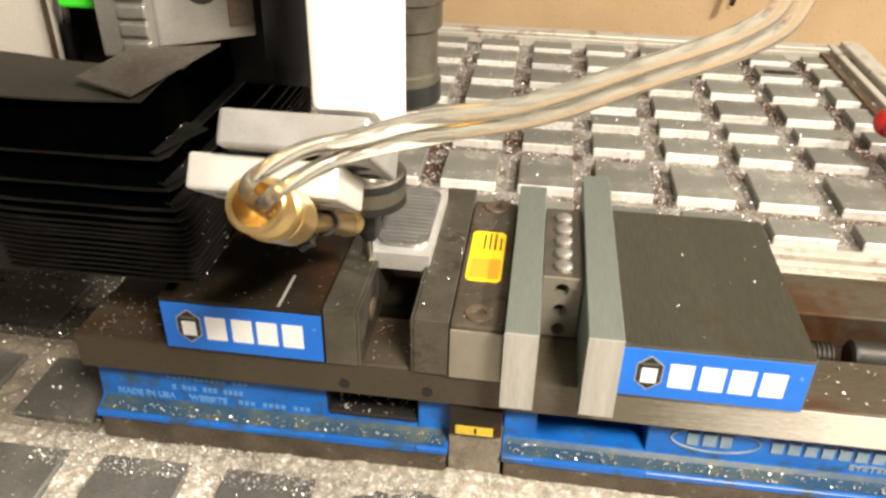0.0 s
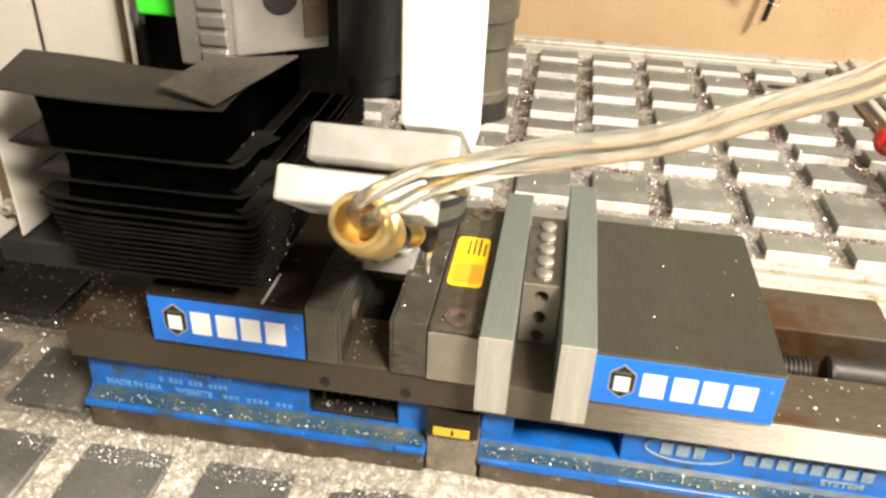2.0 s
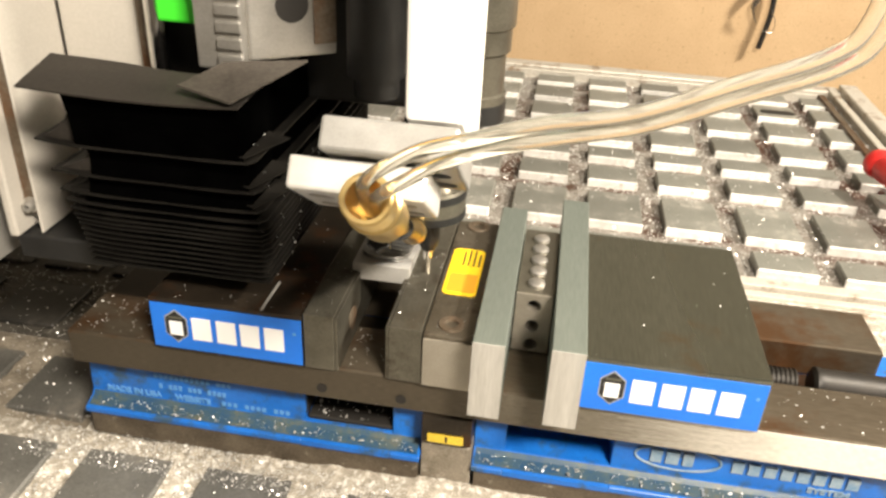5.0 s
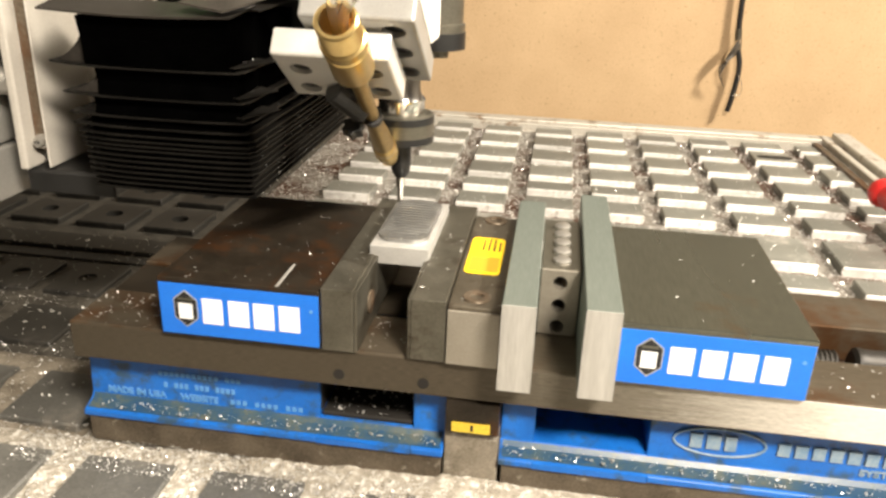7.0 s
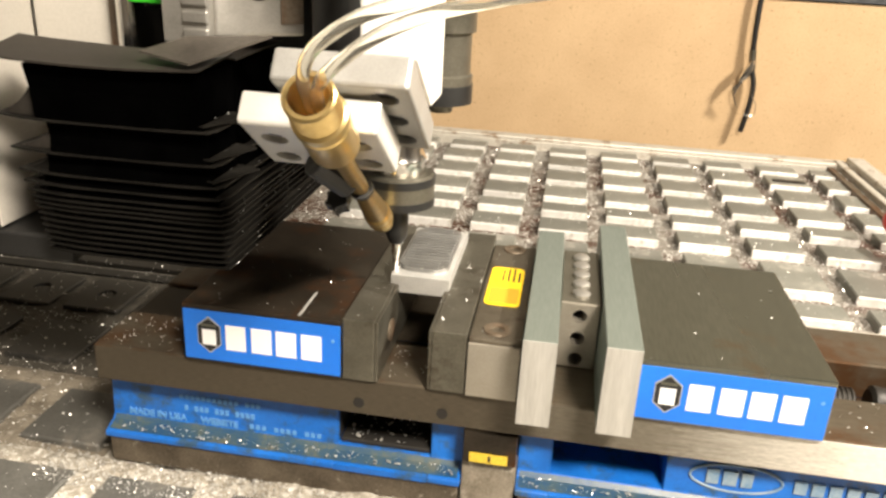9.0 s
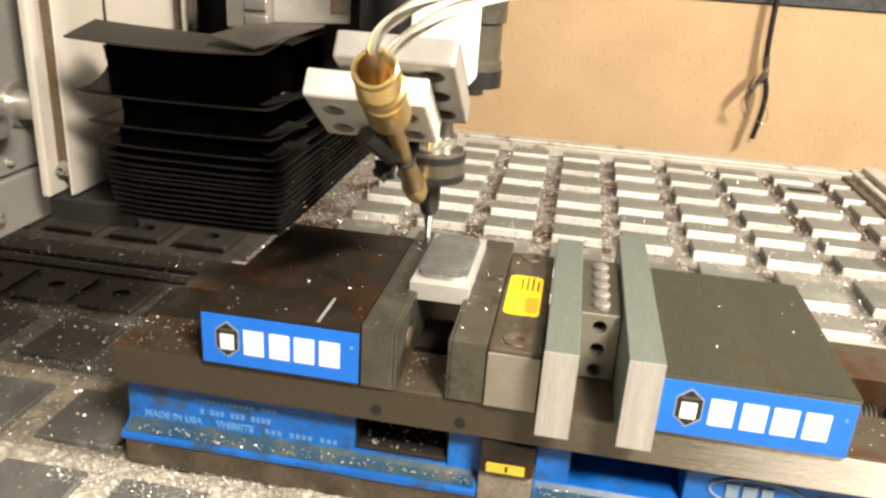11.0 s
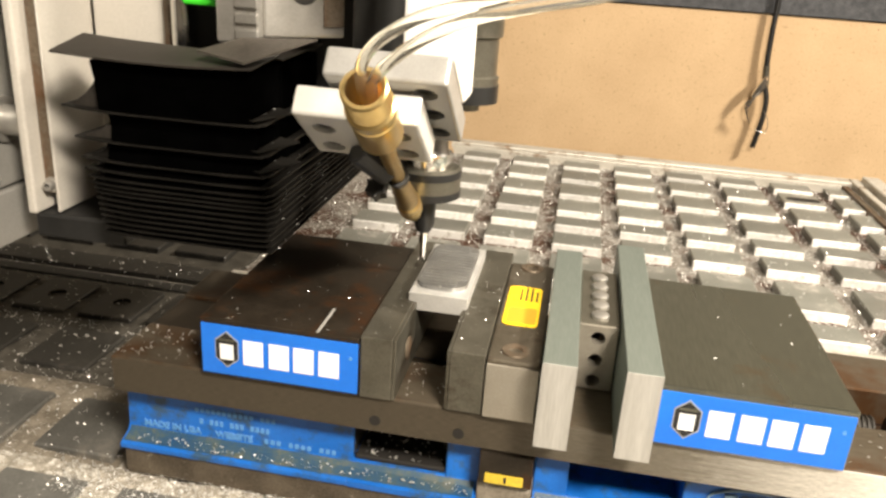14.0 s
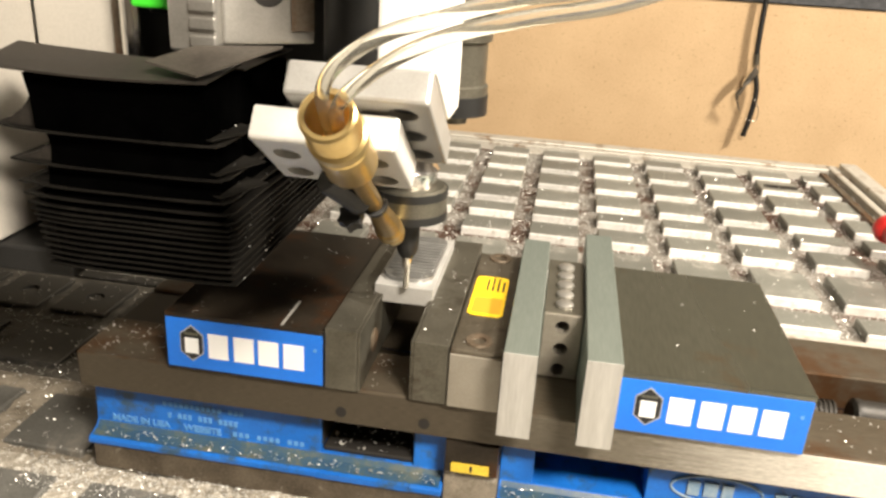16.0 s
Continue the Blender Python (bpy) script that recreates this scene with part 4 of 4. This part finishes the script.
part("black_sleeve", turned([(0, 0.013), (0.012, 0.013), (0.012, 0.0165), (0.25, 0.0165)], (0.010, 0.075, Z0 + 0.140), (0.010, 0.075, Z0 + 0.5), 28), BLACK_PLASTIC, head, "black hose sleeve", True)
part("spindle_nose", turned([(0, 0.0160), (0.008, 0.0160), (0.010, 0.0170), (0.014, 0.0150), (0.026, 0.0150), (0.028, 0.0172), (0.06, 0.0172)], (AX, AY, Z0 + 0.0800), (AX, AY, Z0 + 0.5), 32), CHROME, head, "polished spindle nose", True)
part("collet_nut", turned([(0, 0.0195), (0.0015, 0.0226), (0.0190, 0.0226), (0.0205, 0.0208)], (AX, AY, Z0 + 0.0597), (AX, AY, Z0 + 0.5), 40), STEEL_JAW, head, "grey ringed collet nut", True)
for z in (0.0606, 0.0742):
    part("dark_ring", turned([(0, 0.0225), (0, 0.0229), (0.0048, 0.0229), (0.0048, 0.0225)], (AX, AY, Z0 + z), (AX, AY, Z0 + 0.5), 40), BLACK_PLASTIC, head, "", True)
part("collet", turned([(0, 0.0044), (0.004, 0.0064), (0.008, 0.0070), (0.026, 0.0074)], (AX, AY, Z0 + 0.0337), (AX, AY, Z0 + 0.5), 24), BLACK_PLASTIC, head, "dark tapered collet", True)
part("end_mill", turned([(0, 0.0021), (0.013, 0.0021), (0.0145, 0.0030), (0.0225, 0.0030)], (AX, AY, Z0 + 0.0120), (AX, AY, Z0 + 0.5), 16), CHROME, head, "slim bright end mill", True)

# two tilted bored plates of the nozzle bracket


def tilted_plate(x0, x1, front_y, front_z, deep, thick, bores):
    """A plate whose front edge faces up and forward; it falls away to the rear."""
    bm = drill(box(x0, x1, 0, deep, -thick, 0, 0.0016), [((x, y, -thick - 0.01), (x, y, 0.01), r) for x, y, r in bores])
    m = Matrix.Translation((0, front_y, front_z)) @ Matrix.Rotation(-TILT, 4, "X")
    bmesh.ops.transform(bm, matrix=m, verts=bm.verts)
    return bm


nozzle_mount = thing("nozzle_bracket", (0.04, -0.02, Z0 + 0.13), "two bored aluminium plates holding the brass nozzle", "bracket", SPINDLE_THINGS)
UPPER = [(0.0620, 0.012, 0.0062), (0.0625, 0.035, 0.0062), (0.0630, 0.058, 0.0062), (0.032, 0.018, 0.0062)]
LOWER = [(0.0120, 0.017, 0.0060), (0.0115, 0.040, 0.0060), (0.0500, 0.017, 0.0060), (0.0505, 0.040, 0.0060)]
UPPER_AT, LOWER_AT, THICK = (-0.0420, 0.1694), (-0.0435, 0.1504), 0.0150
part("upper_plate", tilted_plate(0.0146, 0.0741, UPPER_AT[0], Z0 + UPPER_AT[1], 0.0700, THICK, UPPER), PLATE_ALU, nozzle_mount)
part("lower_plate", tilted_plate(0.0000, 0.0615, LOWER_AT[0], Z0 + LOWER_AT[1], 0.0512, THICK, LOWER), ALU, nozzle_mount)
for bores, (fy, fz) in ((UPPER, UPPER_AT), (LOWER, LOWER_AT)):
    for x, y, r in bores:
        # black plugs added in the bores: they paint the shade inside
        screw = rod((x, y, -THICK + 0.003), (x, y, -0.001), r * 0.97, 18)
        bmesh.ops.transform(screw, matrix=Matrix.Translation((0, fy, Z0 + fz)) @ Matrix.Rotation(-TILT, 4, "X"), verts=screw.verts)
        part("screw", screw, BLACK_PLASTIC, nozzle_mount, "black plug in a bore, its inner shade painted")

nozzle = thing("brass_nozzle", (0.0375, -0.065, Z0 + 0.15), "brass coolant nozzle with open threaded rim", "nozzle", SPINDLE_THINGS)
NA, NB, NC = Vector((0.0491, -0.1020, Z0 + 0.1618)), Vector((0.0465, -0.0505, Z0 + 0.1255)), Vector((0.0335, 0.0850, Z0 + 0.0485))
SOCKET = [(0.0240, 0.0), (0.0240, 0.0069), (0.0, 0.0075), (0.0, 0.0090)]
for k in range(6):
    SOCKET += [(0.0008 + 0.0026 * k, 0.0099), (0.0016 + 0.0026 * k, 0.0099), (0.0022 + 0.0026 * k, 0.0092)]
SOCKET += [(0.0166, 0.0110), (0.0212, 0.0110), (0.0224, 0.0097), (0.0234, 0.0097), (0.0245, 0.0105), (0.0455, 0.0105), (0.0482, 0.0088), (0.0486, 0.0046), (0.0486, 0.0)]
part("socket", turned(SOCKET, NA, NB, 40), BRASS, nozzle, "ribbed brass socket", True)
L = (NC - NB).length
part("stem", turned([(-0.016, 0.0044), (0.34 * L, 0.0042), (0.46 * L, 0.0050), (0.62 * L, 0.0066), (0.74 * L, 0.0070)], NB, NC, 28), BRASS_DARK, nozzle, "tarnished brass stem", True)
part("stem_ring", turned([(0.34 * L, 0.0040), (0.34 * L, 0.0062), (0.375 * L, 0.0062), (0.375 * L, 0.0040)], NB, NC, 24), BLACK_PLASTIC, nozzle, "dark clip ring", True)
part("tip", turned([(0.74 * L, 0.0060), (0.76 * L, 0.0078), (0.82 * L, 0.0080), (0.835 * L, 0.0068), (0.85 * L, 0.0079), (0.89 * L, 0.0079), (0.905 * L, 0.0066), (0.92 * L, 0.0072), (0.99 * L, 0.0062), (L, 0.0030)], NB, NC, 28), BRASS, nozzle, "ringed brass tip", True)
part("clamp_screw", rod((0.026, -0.026, Z0 + 0.117), (0.040, -0.014, Z0 + 0.103), 0.0075, 16, None, 0.001), BLACK_PLASTIC, nozzle, "black clamp screw")
star = []
for k in range(12):
    star.append(((0.0068 if k % 2 else 0.0048) * math.cos(math.pi * k / 6), (0.0068 if k % 2 else 0.0048) * math.sin(math.pi * k / 6)))
knob = prism(star, "z", 0, 0.008, 0.0006)
bmesh.ops.transform(knob, matrix=Matrix.Translation((0.032, -0.004, Z0 + 0.089)) @ Matrix.Rotation(radians(50), 4, "X"), verts=knob.verts)
part("clamp_knob", knob, BLACK_PLASTIC, nozzle, "black star knob")
TUBES = ([(0.0450, -0.070, 0.141), (0.0462, -0.094, 0.163), (0.0500, -0.106, 0.173), (0.0575, -0.114, 0.1815), (0.072, -0.118, 0.191), (0.088, -0.120, 0.1965), (0.108, -0.120, 0.203), (0.134, -0.120, 0.2085), (0.162, -0.119, 0.220), (0.184, -0.117, 0.229), (0.1925, -0.115, 0.238), (0.1960, -0.110, 0.262), (0.1980, -0.100, 0.33)],
         [(0.0480, -0.070, 0.139), (0.0500, -0.092, 0.159), (0.0545, -0.104, 0.1675), (0.0635, -0.111, 0.1760), (0.077, -0.115, 0.1855), (0.094, -0.117, 0.1930), (0.114, -0.118, 0.1985), (0.138, -0.117, 0.2040), (0.164, -0.116, 0.215), (0.188, -0.114, 0.225), (0.1975, -0.112, 0.235), (0.2015, -0.107, 0.262), (0.2035, -0.097, 0.33)])
for course in TUBES:
    tube = thing("coolant_tube", (0.04, -0.06, Z0 + 0.15), "clear vinyl coolant tube curving out of the brass nozzle", "tube", SPINDLE_THINGS, "coolant tubes")
    ease = [max(0.0, 1 - k / 7) for k in range(len(course))]
    line = smooth_line([(x + 0.0025 * e, y - 0.010 * e, z + 0.0012 * e + Z0) for (x, y, z), e in zip(course, ease)], 8)
    part("hose", sweep(line, 0.0024, 14), VINYL, tube, "", True)
    part("collar", turned([(0, 0.0022), (0, 0.0030), (0.004, 0.0030), (0.004, 0.0022)], line[2], line[6], 14), BRASS, tube, "small brass collar", True)

# ---- loose things ----
cable = thing("frayed_cable", (0.56, 1.585, 0.0), "black cable hanging with its frayed bare end before the board", "cable")
HOOK = smooth_line([(0.552, 1.600, 0.62), (0.556, 1.600, 0.40), (0.557, 1.599, 0.275), (0.557, 1.598, 0.199), (0.560, 1.598, 0.122), (0.565, 1.597, 0.080), (0.574, 1.595, 0.045), (0.575, 1.593, 0.009), (0.570, 1.591, -0.035), (0.564, 1.590, -0.072)], 6)
part("sheath", sweep(HOOK, 0.0062, 12), BLACK_PLASTIC, cable, "", True)
for k in range(5):
    part("bare_wire", sweep(smooth_line([(0.562, 1.588, 0.088 - 0.004 * k), (0.552 - 0.002 * k, 1.580, 0.062 - 0.003 * k), (0.538 - 0.003 * k, 1.574 + 0.002 * k, 0.036 - 0.002 * k), (0.528 + 0.004 * k, 1.572 + 0.003 * k, 0.012 - 0.006 * k)], 5), 0.0014, 8), CHROME, cable, "bare frayed wire strand", True)
part("sleeve", sweep([(0.560, 1.598, 0.122), (0.5625, 1.5975, 0.100), (0.5655, 1.597, 0.078)], 0.0078, 12), STEEL_JAW, cable, "grey crimped sleeve")
part("foil", sweep(smooth_line([(0.563, 1.586, 0.098), (0.556, 1.578, 0.082), (0.545, 1.574, 0.062), (0.536, 1.572, 0.050)], 4), 0.004, 8, taper=[0.004 + 0.006 * math.sin(math.pi * k / 12) for k in range(13)]), CHROME, cable, "torn silver foil shield", True)
part("loose_wire", sweep(smooth_line([(0.572, 1.588, 0.02), (0.585, 1.580, -0.005), (0.582, 1.578, -0.03), (0.560, 1.580, -0.028)], 5), 0.0010, 8), CHROME, cable, "", True)
clamp = thing("red_handle", (0.60, 0.66, 0.02), "red plastic tool handle lying by the plate edge", "handle", TABLE_THINGS)
part("grip", turned([(0, 0.011), (0.003, 0.015), (0.010, 0.018), (0.020, 0.018), (0.024, 0.0155), (0.030, 0.0175), (0.09, 0.019), (0.16, 0.020), (0.17, 0.012)], (0.530, 0.616, 0.036), (0.592, 0.40, 0.036), 14), RED, clamp, "", True)

# ---- chips ----


def strewn(name, count, area, z, parent, seed, size=(0.0008, 0.003)):
    x0, x1, y0, y1 = area
    ob = part(name, chips(count, lambda r: (r.uniform(x0, x1), r.uniform(y0, y1), z), size, seed), CHIP, parent, "scattered bright aluminium chips")
    tagged(ob, kind="stuff")


strewn("chip_scatter", 25000, (-0.235, 0.60, 0.36, 0.99), -0.0105, plate, 3, (0.0010, 0.0036))
strewn("chip_scatter", 1500, (-0.235, 0.60, 0.36, 0.99), 0.0, plate, 4, (0.001, 0.0035))
strewn("chip_scatter", 16000, (-0.55, 0.55, -0.20, 0.004), -0.0034, bed, 5, (0.0006, 0.0022))
strewn("chip_scatter", 4500, (-0.20, 0.50, -0.026, 0.006), 0.0012, bed, 51, (0.0005, 0.0019))
strewn("chip_scatter", 1700, (-0.60, 0.55, -0.22, 0.02), 0.0, bed, 6, (0.0006, 0.0015))
strewn("chip_scatter", 3000, (-0.60, -0.17, 0.0, 0.20), -0.0036, bed, 7, (0.0008, 0.0025))
strewn("chip_scatter", 1100, (-0.60, -0.17, 0.0, 0.34), 0.0, bed, 8, (0.0008, 0.0025))
strewn("chip_scatter", 70, (-0.098, 0.0, 0.002, 0.15), 0.1265, vise, 9, (0.0004, 0.0013))
strewn("chip_scatter", 16, (0.17, 0.27, 0.002, 0.15), 0.126, vise, 10, (0.0004, 0.0013))
strewn("chip_scatter", 40, (0.0, 0.0175, 0.002, 0.15), 0.1285, vise, 11, (0.0004, 0.0013))
strewn("chip_scatter", 40, (0.051, 0.0728, 0.002, 0.15), 0.1285, vise, 12, (0.0004, 0.0013))
strewn("chip_scatter", 45, (0.074, 0.104, 0.002, 0.148), 0.126, vise, 13, (0.0004, 0.0013))
strewn("chip_scatter", 170, (-0.15, 0.073, 0.005, 0.015), 0.027, vise, 14, (0.0006, 0.0022))
strewn("chip_scatter", 170, (0.11, 0.36, 0.005, 0.015), 0.027, vise, 15, (0.0006, 0.0022))
strewn("chip_scatter", 80, (-0.16, -0.10, 0.006, 0.05), 0.088, vise, 16, (0.0006, 0.002))
strewn("chip_scatter", 40, (0.275, 0.37, 0.006, 0.05), 0.088, vise, 17, (0.0006, 0.002))
strewn("chip_scatter", 30, (0.022, 0.050, 0.002, 0.05), 0.0885, vise, 18, (0.0006, 0.002))
strewn("chip_scatter", 60, (-0.090, -0.045, 0.02, 0.10), Z0 + 0.117, bellows, 19, (0.0008, 0.003))
strewn("chip_scatter", 70, (-0.005, 0.050, 0.020, 0.058), 0.0340, vise, 21, (0.0008, 0.003))
for k in range(1, 9):
    strewn("chip_scatter", 9, (-0.066, -0.044, front_y(PLEATS[k]) + 0.002, 0.055), Z0 + PLEATS[k] + 0.0032, bellows, 30 + k, (0.0006, 0.0018))
tagged(part("chip_scatter", chips(90, lambda r: (-0.0415, r.uniform(0.032, 0.25), Z0 + r.choice(PLEATS[3:]) + 0.0006), (0.0006, 0.0016), 41), CHIP, bellows, "scattered bright aluminium chips"), kind="stuff")
strewn("chip_scatter", 45, (0.0165, 0.052, 0.0605, 0.147), 0.1372, work, 20, (0.0005, 0.0016))

# ---- movement ----
# the table swings along x while the gantry swings along y, so that the cutter runs round the boss
TABLE_X = [
    (0, 0.0245),
    (0.5, 0.0311),
    (1, 0.0046),
    (1.5, -0.0232),
    (2, -0.0221),
    (2.5, -0.0043),
    (3, 0.0167),
    (3.5, 0.0222),
    (4, 0.0032),
    (4.5, -0.0239),
    (4.7, -0.0265),
    (5, -0.023),
    (5.5, -0.004),
    (6, 0.015),
    (6.4, 0.025),
    (6.7, 0.0275),
    (7, 0.0221),
    (7.5, -0.0144),
    (8, -0.0205),
    (8.5, -0.0032),
    (9, 0.0234),
    (9.3, 0.026),
    (9.7, 0.027),
    (10.6, 0.027),
    (11.1, 0.026),
    (11.3, 0.0215),
    (11.5, 0.0142),
    (12, -0.0165),
    (12.5, -0.0147),
    (13, 0.0002),
    (13.5, 0.0213),
    (14, 0.0266),
    (14.5, 0.0073),
    (15, -0.0186),
    (15.5, -0.0136),
    (16, 0.0039),
]
GANTRY_Y = [
    (0, -0.0361),
    (0.5, 0.0025),
    (1, 0.0349),
    (1.5, 0.0093),
    (2, -0.0368),
    (2.5, -0.06),
    (3, -0.0439),
    (3.5, -0.0105),
    (4, 0.0296),
    (4.5, 0.0138),
    (4.75, -0.004),
    (5.2, -0.04),
    (5.5, -0.054),
    (5.8, -0.045),
    (6.3, -0.008),
    (6.7, 0.032),
    (7, 0.0478),
    (7.5, 0.0346),
    (8, -0.0198),
    (8.5, -0.0467),
    (9, -0.0289),
    (9.5, -0.001),
    (9.8, 0.012),
    (10.7, 0.014),
    (11.1, 0.034),
    (11.5, 0.0444),
    (12, 0.0252),
    (12.5, -0.0187),
    (13, -0.0402),
    (13.5, -0.0191),
    (14, 0.0127),
    (14.5, 0.0429),
    (15, 0.0178),
    (15.5, -0.0229),
    (16, -0.0408),
]
HEAD_Z = [
    (0, -0.014),
    (4.7, -0.014),
    (6.8, -0.003),
    (9.2, -0.004),
    (11.3, 0.001),
    (16, 0),
]


def at_time(rows, t):
    for (t0, a), (t1, b) in zip(rows, rows[1:]):
        if t0 <= t <= t1:
            return a + (b - a) * (t - t0) / (t1 - t0)
    return rows[-1][1]


def motions():
    for ob in TABLE_THINGS:
        o = ORIGIN[ob]
        walk(ob, [(t, pose(o.x + x, o.y, o.z)) for t, x in TABLE_X])
    for ob in GANTRY_THINGS:
        o, sink = ORIGIN[ob], 0.75 if ob == bellows else 1.0 if ob in (bracket, guide) else 0.6
        walk(ob, [(t, pose(o.x, o.y + y, o.z + sink * at_time(HEAD_Z, t))) for t, y in GANTRY_Y])
    for ob in SPINDLE_THINGS:
        o = ORIGIN[ob]
        walk(ob, [(t, pose(o.x, o.y + y, o.z + at_time(HEAD_Z, t))) for t, y in GANTRY_Y])


motions()
